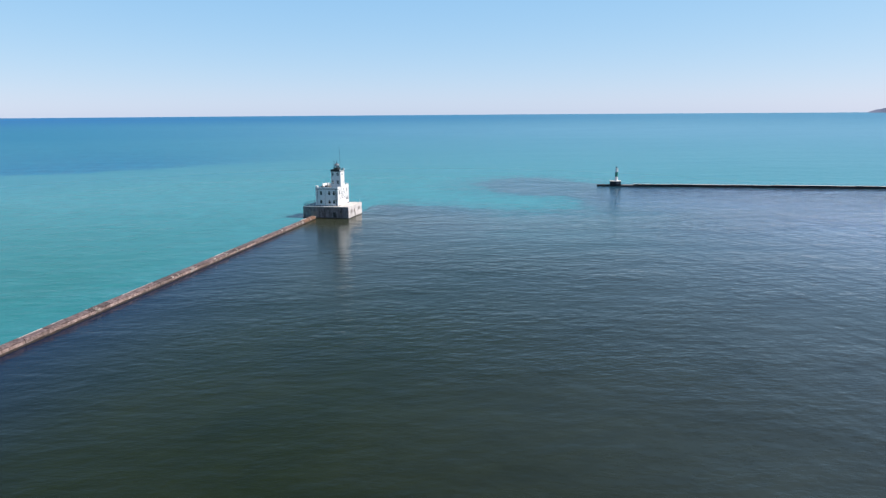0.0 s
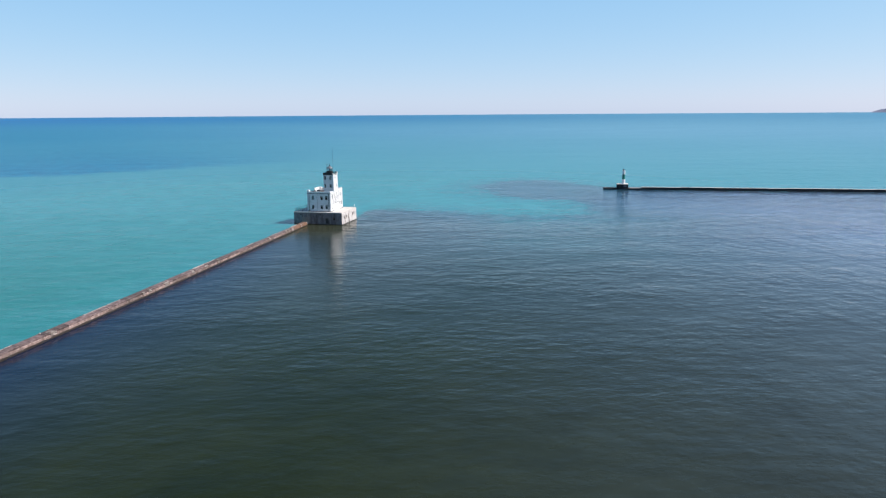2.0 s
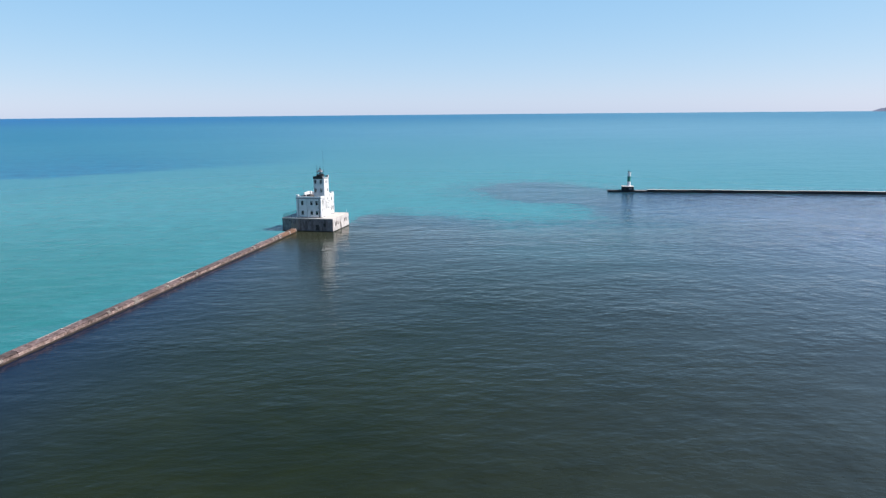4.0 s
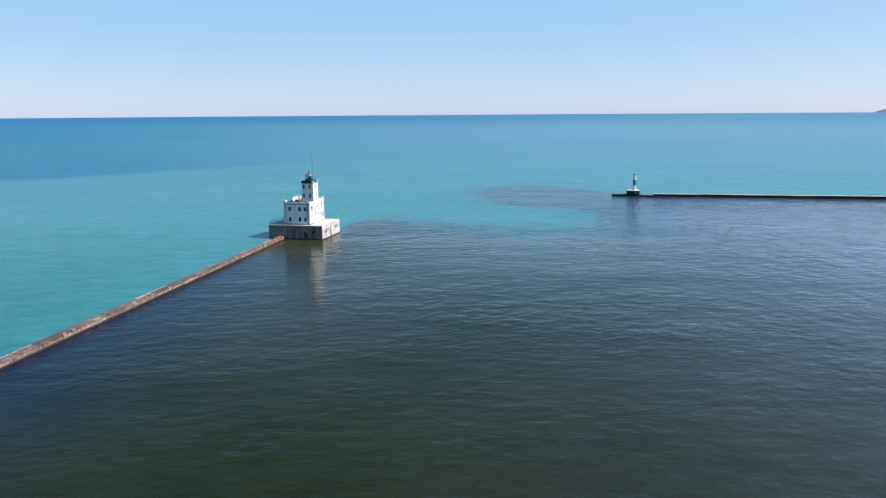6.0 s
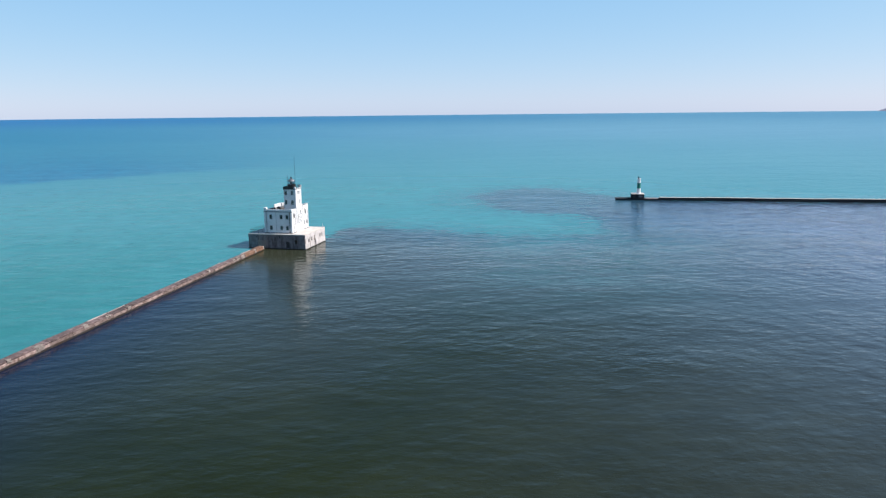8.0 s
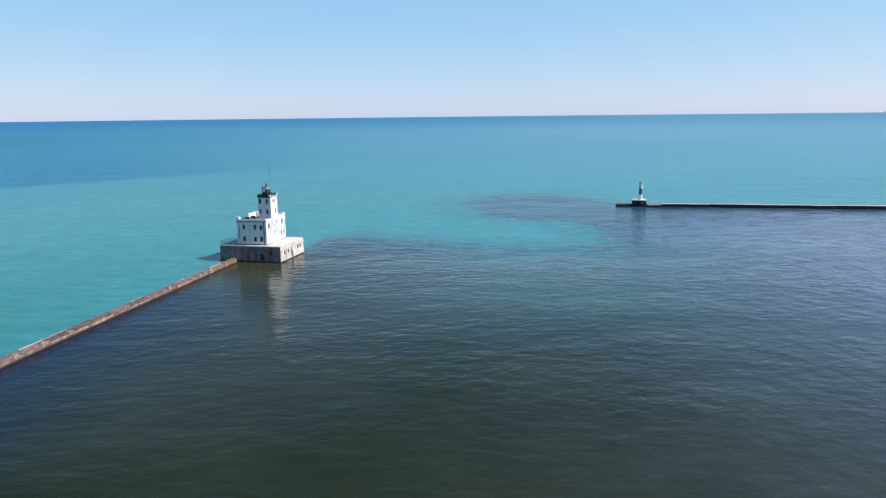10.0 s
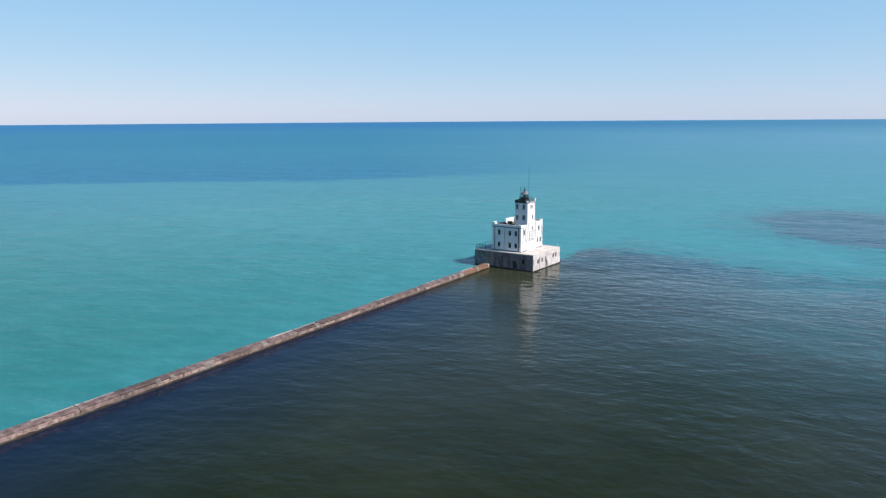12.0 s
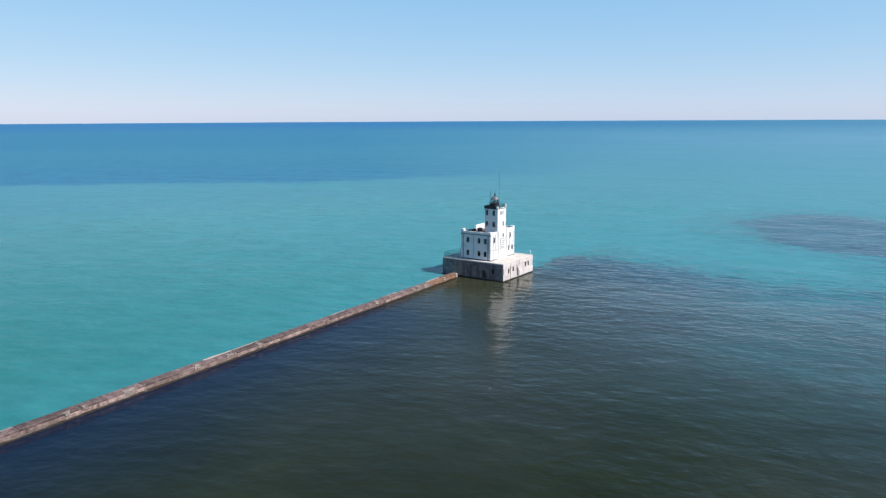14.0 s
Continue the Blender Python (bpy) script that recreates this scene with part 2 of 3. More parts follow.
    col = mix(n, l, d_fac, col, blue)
    col = mix(n, l, times(field("paw"), plus(0.1, times(streak, 0.6))), col, blue)
    col = mix(n, l, 1.0, col, ramp(n, l, speck, 0.36, 0.64, (0.90, 0.90, 0.92, 1), (1.07, 1.06, 1.05, 1)), "MULTIPLY")
    col = mix(n, l, s_fac, col, brown)
    l.new(col, bsdf.inputs["Base Color"])
    inner = mix(n, l, sheen, (1.26, 1.26, 1.26), (1.30, 1.30, 1.30))
    inner = mix(n, l, near, inner, (1.22, 1.22, 1.22))
    inner = mix(n, l, tongue, inner, (1.20, 1.20, 1.20))
    inner = mix(n, l, reach, inner, mix(n, l, harbour, (1.22, 1.22, 1.22), (1.35, 1.35, 1.35)))
    inner = mix(n, l, murk, inner, (1.19, 1.19, 1.19))
    l.new(mix(n, l, s_fac, mix(n, l, d_fac, mix(n, l, out, (1.115, 1.115, 1.115), (1.16, 1.16, 1.16)), (1.13, 1.13, 1.13)), inner), bsdf.inputs["IOR"])
    l.new(mix(n, l, s_fac, mix(n, l, out, (0.24, 0.24, 0.24), (0.42, 0.42, 0.42)), mix(n, l, smooth(n, l, lee, 0.65, 1.0), (0.20, 0.20, 0.20), (0.12, 0.12, 0.12))), bsdf.inputs["Roughness"])
    # fine wind ripples as slopes, on wavelets, crossing chop and a low swell as heights, all in gusts
    gust = noise_node(n, l, mapped(n, l, (0.010, 0.028, 0.02), radians(-8)), 1.0, 3, 0.5)
    cat = noise_node(n, l, mapped(n, l, (0.03, 0.06, 0.05), radians(-24)), 1.0, 3, 0.6)
    k = times(plus(plus(times(smooth(n, l, gust, 0.3, 0.7), 0.50), times(smooth(n, l, cat, 0.3, 0.7), 0.32)), 0.46), lee)
    ripple = n.new("ShaderNodeTexNoise")
    ripple.inputs["Scale"].default_value, ripple.inputs["Detail"].default_value = 1.0, 3.0
    l.new(mapped(n, l, (1.3, 2.6, 2.0), radians(-18)), ripple.inputs["Vector"])
    centred, size, wind, up, norm = (n.new("ShaderNodeVectorMath") for _ in range(5))
    centred.operation, size.operation, wind.operation, up.operation, norm.operation = "SUBTRACT", "MULTIPLY", "SCALE", "ADD", "NORMALIZE"
    centred.inputs[1].default_value, size.inputs[1].default_value, up.inputs[1].default_value = (0.5, 0.5, 0.5), (0.046, 0.076, 0), (0, 0, 1)
    for a, b in ((ripple.outputs["Color"], centred), (centred.outputs[0], size), (size.outputs[0], wind), (wind.outputs[0], up), (up.outputs[0], norm)):
        l.new(a, b.inputs[0])
    l.new(k, wind.inputs["Scale"])
    h = 0.0
    for scale, turn, detail, tall in (((0.05, 0.09, 0.2), -28, 1, 0.16), ((0.13, 0.19, 0.2), -20, 2, 0.16), ((0.24, 0.42, 0.5), -7, 3, 0.185), ((0.30, 0.50, 0.5), -40, 2, 0.105), ((0.80, 1.30, 1.0), -14, 3, 0.042)):
        h = plus(times(noise_node(n, l, mapped(n, l, scale, radians(turn)), 1.0, detail, 0.5), tall), h)
    oblique = noise_node(n, l, mapped(n, l, (0.07, 0.25, 0.3), radians(62)), 1.0, 2, 0.5)
    h = plus(h, times(times(oblique, 0.30), harbour))
    bump = n.new("ShaderNodeBump")
    bump.inputs["Strength"].default_value, bump.inputs["Distance"].default_value = 1.0, 1.0
    l.new(times(h, k), bump.inputs["Height"])
    l.new(norm.outputs[0], bump.inputs["Normal"])
    l.new(bump.outputs[0], bsdf.inputs["Normal"])
    return m


WATER = water_material()


# ---- building helpers ----
def thing(name, label, category, at=(0, 0, 0), turn=0.0, group="", kind=""):
    ob = new(name)
    ob.empty_display_size = 0.2
    ob.matrix_world = pose(*at, 0, 0, turn)
    return tagged(ob, label, category, group, kind)


def mesh_of(name, bm, material):
    me = bpy.data.meshes.new(name)
    bmesh.ops.recalc_face_normals(bm, faces=bm.faces)
    bm.to_mesh(me)
    bm.free()
    me.materials.append(material)
    return me


def part(name, bm, material, parent, label=""):
    ob = new(name, mesh_of(name, bm, material))
    ob.parent = parent
    return tagged(ob, label)


def box(bm, x0, x1, y0, y1, z0, z1):
    m = Matrix.Translation(((x0 + x1) / 2, (y0 + y1) / 2, (z0 + z1) / 2)) @ Matrix.Diagonal((x1 - x0, y1 - y0, z1 - z0, 1))
    return bmesh.ops.create_cube(bm, size=1, matrix=m)["verts"]


def boxes(*rows, bevel=0.0):
    bm = bmesh.new()
    for r in rows:
        box(bm, *r)
    if bevel:
        bmesh.ops.bevel(bm, geom=bm.edges[:], offset=bevel, segments=1, affect="EDGES")
    return bm


def turned(profile, x, y, n=20):
    """A body of revolution about the upright through x, y; profile: (radius, z) from the bottom up."""
    bm = bmesh.new()
    rings = [[bm.verts.new((x + r * math.cos(a * math.tau / n), y + r * math.sin(a * math.tau / n), z)) for a in range(n)] for r, z in profile]
    for a, b in zip(rings, rings[1:]):
        for i in range(n):
            bm.faces.new((a[i], a[(i + 1) % n], b[(i + 1) % n], b[i]))
    bm.faces.new(rings[0][::-1])
    bm.faces.new(rings[-1])
    return bm


def rod(bm, a, b, r, n=6):
    a, b = Vector(a), Vector(b)
    q = (b - a).to_track_quat("Z", "Y").to_matrix().to_4x4()
    bmesh.ops.create_cone(bm, cap_ends=True, segments=n, radius1=r, radius2=r, depth=(b - a).length, matrix=Matrix.Translation((a + b) / 2) @ q)


def pierced(bm, axis, face, thick, u0, u1, z0, z1, holes):
    """A wall whose outer face lies at x or y = face, with thick going inwards, and openings (u0, u1, z0, z1) right through it."""
    us = sorted({u0, u1, *[h[0] for h in holes], *[h[1] for h in holes]})
    zs = sorted({z0, z1, *[h[2] for h in holes], *[h[3] for h in holes]})
    a, b = sorted((face, face + thick))
    for ua, ub in zip(us, us[1:]):
        for za, zb in zip(zs, zs[1:]):
            if not any(h[0] <= ua and ub <= h[1] and h[2] <= za and zb <= h[3] for h in holes):
                box(bm, *((ua, ub, a, b) if axis == "y" else (a, b, ua, ub)), za, zb)
    bmesh.ops.remove_doubles(bm, verts=bm.verts, dist=0.0005)
    seen = {}
    for f in bm.faces[:]:
        seen.setdefault(tuple(sorted((round(v.co.x, 3), round(v.co.y, 3), round(v.co.z, 3)) for v in f.verts)), []).append(f)
    bmesh.ops.delete(bm, geom=[f for fs in seen.values() if len(fs) > 1 for f in fs], context="FACES_ONLY")


def along(axis, u0, u1, a, b, z0, z1):
    a, b = sorted((a, b))
    return (u0, u1, a, b, z0, z1) if axis == "y" else (a, b, u0, u1, z0, z1)


def window(parent, axis, face, inward, hole, lights=(2, 2), sill=True, frame_material=None, blind=False):
    """A sash window set back in an opening: frame with glazing bars, its panes and a sill as parts."""
    u0, u1, z0, z1 = hole
    f0, f1 = face + inward * 0.10, face + inward * 0.18
    t = 0.07
    rows = [along(axis, u0, u1, f0, f1, z0, z0 + t), along(axis, u0, u1, f0, f1, z1 - t, z1),
            along(axis, u0, u0 + t, f0, f1, z0 + t, z1 - t), along(axis, u1 - t, u1, f0, f1, z0 + t, z1 - t)]
    for k in range(1, lights[0]):
        u = u0 + (u1 - u0) * k / lights[0]
        rows.append(along(axis, u - 0.02, u + 0.02, f0, f1, z0 + t, z1 - t))
    zm = (z0 + z1) / 2
    rows.append(along(axis, u0 + t, u1 - t, f0 - inward * 0.01, f1, zm - 0.03, zm + 0.03))
    w = part("window", boxes(*rows), frame_material or IRON, parent)
    g0, g1 = face + inward * 0.135, face + inward * 0.145
    for za, zb in ((z0 + t, zm - 0.03), (zm + 0.03, z1 - t)):
        p = part("pane", boxes(along(axis, u0 + t, u1 - t, g0, g1, za, zb)), GLASS, w)
        p.visible_shadow = False
    # added pale sheet behind the panes imitates sun glare on the glass
    if blind:
        part("blind", boxes(along(axis, u0 + t, u1 - t, face + inward * 0.20, face + inward * 0.215, z0 + 0.3, z1 - t)), PALE_STRIP, w, "pale sheet added behind the panes as sun glare")
    if sill:
        part("window_sill", boxes(along(axis, u0 - 0.08, u1 + 0.08, face - inward * 0.07, face + inward * 0.09, z0 - 0.09, z0 - 0.004), bevel=0.015), WHITE, w)
    return w


# ---- the lake ----
BW_X, BW_SLOPE = -12.5, 0.0565                       # harbour face of the long breakwater: x = BW_X - BW_SLOPE * y
SILT = [(26.3, -700), (-13.2, -3), (-16, 2), (-4, 8), (-1, 14), (-3, 30), (-1, 41), (7, 46), (18, 45), (32, 41), (50, 37), (70, 38), (84, 46), (83, 66), (80, 81), (74, 91),
        (56, 92), (47, 97), (36, 110), (21, 138), (27, 166), (45, 183), (60, 184), (73, 172), (90, 153), (104, 142), (900, 178), (900, -700)]
DEEP = [(-1200, -560), (-405, 48), (-368, 84), (-335, 113), (-292, 146), (-258, 166), (-236, 200), (-215, 240), (-175, 285), (-140, 330), (-20, 430), (250, 560), (900, 800), (3000, 1300)]


def to_line(px, py, pts, closed):
    best = np.full(px.shape, 1e9)
    for (ax, ay), (bx, by) in zip(pts, pts[1:] + pts[:1] if closed else pts[1:]):
        dx, dy = bx - ax, by - ay
        k = np.clip(((px - ax) * dx + (py - ay) * dy) / (dx * dx + dy * dy), 0, 1)
        best = np.minimum(best, np.hypot(px - ax - k * dx, py - ay - k * dy))
    return best


def inside(px, py, pts):
    odd = np.zeros(px.shape, bool)
    for (ax, ay), (bx, by) in zip(pts, pts[1:] + pts[:1]):
        if ay != by:
            odd ^= ((ay > py) != (by > py)) & (px < (bx - ax) * (py - ay) / (by - ay) + ax)
    return odd


def lake():
    cx, cy, reach, seg = 80.0, -60.0, 4750.0, 256
    radii = [3.0 * k for k in range(1, 110)]
    while radii[-1] < reach:
        radii.append(min(reach, radii[-1] * 1.035))
    co = [(cx, cy, 0.0)]
    for r in radii:
        z = 23.3 * (max(0.0, r - 1500) / (reach - 1500)) ** 2     # the far water comes up to the true horizon
        co += [(cx + r * math.cos(a * math.tau / seg), cy + r * math.sin(a * math.tau / seg), z) for a in range(seg)]
    faces = [(0, 1 + a, 1 + (a + 1) % seg) for a in range(seg)]
    for k in range(len(radii) - 1):
        o, q = 1 + k * seg, 1 + (k + 1) * seg
        faces += [(o + a, q + a, q + (a + 1) % seg, o + (a + 1) % seg) for a in range(seg)]
    me = bpy.data.meshes.new("water")
    me.from_pydata(co, [], faces)
    p = np.array(co)
    d = to_line(p[:, 0], p[:, 1], SILT, True) * np.where(inside(p[:, 0], p[:, 1], SILT), 1, -1)
    far_side = DEEP + [(9000, 1300), (9000, 9000), (-9000, 9000), (-9000, -520)]
    e = to_line(p[:, 0], p[:, 1], DEEP, False) * np.where(inside(p[:, 0], p[:, 1], far_side), 1, -1)
    calm = np.clip((p[:, 1] - 8) / 14, 0, 1) * np.clip((p[:, 0] + 8) / 12, 0, 1)
    px, py = p[:, 0], p[:, 1]
    # where the plume thins: over its outer tongue and in the eddy off the lighthouse
    tongue = np.clip((py - 85) / 30, 0, 1) * np.clip((110 - px) / 30, 0, 1)
    eddy = np.exp(-(((px - 72) / 46) ** 2 + ((py - 30) / 32) ** 2))
    pocket = np.exp(-(((px - 78) / 34) ** 2 + ((py + 22) / 26) ** 2))
    thin = np.clip(0.28 * tongue + 0.42 * eddy + 0.18 * pocket, 0, 0.75)
    right = np.clip((np.arctan2(px - 30, py + 100) + 0.75) / 0.85, 0, 1)     # 0 over the western reach, 1 over the eastern
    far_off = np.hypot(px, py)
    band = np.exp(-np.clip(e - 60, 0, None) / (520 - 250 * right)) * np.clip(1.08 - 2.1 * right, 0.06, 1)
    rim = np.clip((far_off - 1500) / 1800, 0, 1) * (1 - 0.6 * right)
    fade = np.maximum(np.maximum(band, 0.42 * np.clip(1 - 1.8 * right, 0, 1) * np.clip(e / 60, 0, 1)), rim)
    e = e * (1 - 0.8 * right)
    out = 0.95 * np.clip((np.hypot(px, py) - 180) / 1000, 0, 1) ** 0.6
    off = px - (BW_X - BW_SLOPE * py)                # metres to the harbour side of the breakwater
    open_lake = np.where(off > 0, np.clip((py + 15) / 50, 0, 1), 1)
    lee = (0.62 + 0.38 * np.clip((off - 5) / 95, 0, 1)) * (1 - open_lake) + open_lake * (1.15 + 0.80 * np.clip((d + 20) / 25, 0, 1) * (px > 0))
    lee = lee + 0.45 * np.exp(-(((px - 50) / 60) ** 2 + ((py - 12) / 38) ** 2))     # chop where the two waters meet
    lee = lee * (0.78 + 0.22 * np.clip((py + 150) / 80, 0, 1))
    reach_out = np.maximum(np.clip((px - 88) / 92, 0, 1) * np.clip((py + 110) / 130, 0, 1), np.clip((py - 10) / 45, 0, 1) * np.clip((px + 2) / 30, 0, 1)) * (1 - 0.8 * tongue)
    near = np.where(off > -3, np.clip(1 - off / 36, 0, 1) ** 1.5, 0) * np.clip((-py - 10) / 30, 0, 1)
    west = np.clip(0.55 - off / 60, 0, 1) * np.clip((60 - py) / 160, 0.2, 1)
    murk = 0.8 * np.exp(-(((px + 4) / 16) ** 2 + ((py + 10) / 20) ** 2))                    # brown water stirred up round the pier
    paw = np.exp(-(((px - 182) / 38) ** 2 + ((py - 336 - 0.14 * (px - 180)) / 7) ** 2))      # a cat's paw of wind beyond the far pier
    # where the harbour colour is brightened in place of sky reflection
    sheen = np.clip((off - 8) / 45, 0, 1) * np.maximum(np.clip((py + 62) / 78, 0, 1), 0.42 * np.clip((off - 62) / 80, 0, 1))
    sheen = np.maximum(sheen, 0.22 * np.clip((py + 125) / 60, 0, 1) * np.exp(-((off - 42) / 24) ** 2) * (off > 0))
    for key, values in (("silt", np.clip(d, -400, 400)), ("deep", np.clip(e, -3000, 3000)), ("calm", calm), ("thin", thin), ("fade", fade), ("out", out), ("lee", lee), ("sheen", sheen), ("reach", reach_out), ("near", near), ("west", west), ("east", right), ("rim", rim), ("harbour", np.clip((px - 85) / 80, 0, 1)), ("paw", paw), ("tongue", tongue), ("murk", murk)):
        me.attributes.new(key, "FLOAT", "POINT").data.foreach_set("value", values.astype(np.float32))
    me.materials.append(WATER)
    me.shade_smooth()
    return tagged(new("water", me), "turquoise lake water with a dark brown river plume spreading", "water", kind="structure")


lake()


def far_shore():
    """The low wooded point on the horizon."""
    bm = bmesh.new()
    ux, uy = 0.95, -0.313
    cols, top, foot = 60, [], []
    for i in range(cols + 1):
        s = i * 12.0
        h = 24 * (1 - math.exp(-s / 45)) + 10 * min(1, s / 250) + 5 * noise.noise((s * 0.05, 3, 0)) + 3 * noise.noise((s * 0.16, 9, 0))
        x, y = 1566 + ux * s, 4357 + uy * s
        foot.append(bm.verts.new((x, y, 18)))
        top.append(bm.verts.new((x + 30 * 0.313, y + 30 * 0.95, 23 + max(0.5, h if i else 0.5))))
    back = [bm.verts.new((v.co.x + 60, v.co.y + 180, 18)) for v in top]
    for a, b in ((foot, top), (top, back)):
        for i in range(cols):
            bm.faces.new((a[i], a[i + 1], b[i + 1], b[i]))
    ob = new("backdrop", mesh_of("backdrop", bm, SHORE))
    tagged(ob, "low hazy wooded shore on the horizon", "shore", kind="structure")


far_shore()


# ---- the lighthouse's pier ----
PL, PW, PH = 18.3, 15.56, 4.555                    # length along x (towards -x), depth along y, height of the deck
pier = thing("lighthouse_pier", "square weathered grey concrete pier standing in the lake", "pier")


def build_pier():
    front = [(-6.2, -5.0, 0.35, 2.35), (-3.35, -2.5, 1.75, 2.95), (-15.95, -15.5, 3.35, 3.75), (-8.45, -8.0, 3.4, 3.8)]
    side = [(2.55, 3.25, 1.75, 2.9), (4.85, 5.5, 1.9, 3.05), (7.2, 7.95, 0.35, 2.45), (11.3, 11.95, 2.1, 3.3), (12.9, 13.55, 2.1, 3.3)]
    bm = bmesh.new()
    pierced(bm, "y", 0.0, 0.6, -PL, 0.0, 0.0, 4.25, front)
    part("wall", bm, CONCRETE, pier, "grey concrete wall with rust and water streaks, darkened as the shaded side")
    # the east wall's sunlight is partly put into its paler colour
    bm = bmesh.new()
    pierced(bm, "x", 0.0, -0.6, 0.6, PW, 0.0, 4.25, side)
    part("wall", bm, LIT_CONCRETE, pier, "patched concrete wall coloured paler as the sunlit side")
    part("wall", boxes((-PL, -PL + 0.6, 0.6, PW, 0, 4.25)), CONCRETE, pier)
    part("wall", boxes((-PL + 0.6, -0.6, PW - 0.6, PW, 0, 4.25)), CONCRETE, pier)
    part("deck", boxes((-PL - 0.05, 0.05, -0.05, PW + 0.05, 4.25, PH), bevel=0.05), DECK, pier, "pale worn concrete deck slab")
    part("footing", boxes((-PL - 0.12, 0.12, -0.12, PW + 0.12, -2.0, 0.22), bevel=0.04), WET, pier, "dark wet band at the waterline")
    # doors and windows of the pier
    for axis, (u0, u1, z0, z1), deep_in in (("y", front[0], 1), ("x", side[2], -1)):
        door = part("door", boxes(along(axis, u0, u1, deep_in * 0.25, deep_in * 0.32, z0, z1)), IRON, pier, "dark steel door set back")
        part("handle", boxes(along(axis, u0 + 0.12, u0 + 0.2, deep_in * 0.20, deep_in * 0.252, 1.25, 1.4)), METAL, door)
    window(pier, "y", 0.0, 1, front[1], sill=False)
    for h in (side[0], side[1], side[3], side[4]):
        window(pier, "x", 0.0, -1, h, sill=False)
    for u0, u1, z0, z1 in front[2:]:
        part("vent", boxes((u0, u1, 0.2, 0.26, z0, z1)), IRON, pier)
    # upright strips and joints on the walls
    for x in (-17.2, -14.6, -13.1, -12.2, -10.6, -6.9, -4.2):
        part("wall_rib", boxes((x - 0.09, x + 0.09, -0.07, 0.0, 0.22, 4.22), bevel=0.02), RUSTY if x in (-13.1, -12.2, -14.6) else CONCRETE, pier)
    for y0, y1 in ((0.0, 3.55), (3.8, 6.9), (8.2, 15.5)):
        for za, zb in ((0.22, 1.7), (3.32, 4.2)):
            part("facing_panel", boxes((0.0, 0.12, y0 + 0.02, y1, za, zb), bevel=0.02), LIT_CONCRETE, pier)
    # added dark strips for the upright gaps between the panels
    for y in (3.67, 7.05):
        part("dark_upright", boxes((0.0, 0.14, y - 0.09, y + 0.09, 0.22, 3.3), bevel=0.02), RUSTY, pier, "rust dark upright strip between the wall panels")
    part("rubbing_plate", boxes((-15.2, -12.6, -0.06, 0.0, 0.25, 2.6), bevel=0.02), RUSTY, pier, "rust brown steel plate")


build_pier()


def railing(parent, pts, post_gap, height, z, r=0.035, rails=2):
    """Posts and rails along a line of points at height z, each a part of its own."""
    for (ax, ay), (bx, by) in zip(pts, pts[1:]):
        span = math.hypot(bx - ax, by - ay)
        k = max(1, round(span / post_gap))
        for i in range(k + 1):
            bm = bmesh.new()
            x, y = ax + (bx - ax) * i / k, ay + (by - ay) * i / k
            rod(bm, (x, y, z), (x, y, z + height), r * 1.25)
            part("post", bm, IRON, parent)
        for j in range(1, rails + 1):
            bm = bmesh.new()
            rod(bm, (ax, ay, z + height * j / rails - 0.03), (bx, by, z + height * j / rails - 0.03), r)
            part("rail", bm, IRON, parent)


deck_rail = thing("deck_railing", "dark iron railing along the edge of the pier deck", "railing", (0, 0, PH))
railing(deck_rail, [(-13.6, 0.35), (-17.95, 0.35), (-17.95, PW - 0.35), (-9.0, PW - 0.35)], 1.5, 1.15, 0.0)


def deck_post(x, y, h, label):
    ob = thing("deck_post", label, "post", (x, y, PH))
    part("shaft", turned([(0.05, 0), (0.045, h)], 0, 0, 8), WHITE, ob)
    part("cap", turned([(0.08, h), (0.08, h + 0.08), (0.04, h + 0.12)], 0, 0, 8), WHITE, ob)
    part("foot", turned([(0.16, 0), (0.16, 0.05)], 0, 0, 8), IRON, ob)


deck_post(-0.4, PW - 0.5, 1.05, "thin white post at the corner of the pier deck")


# ---- the lighthouse ----
HX0, HX1, HY0, HY1 = -13.52, -4.53, 1.45, 13.55    # plan of the keeper's house
HZ0, HCOR, HPAR, HPYL = PH, 11.05, 11.78, 12.32    # deck, cornice, parapet, corner blocks
TX0, TX1, TY0, TY1, TZ1 = -8.2, -4.40, 4.65, 8.70, 17.5
house = thing("lighthouse", "white two storey steel lighthouse with square tower and lantern", "lighthouse")


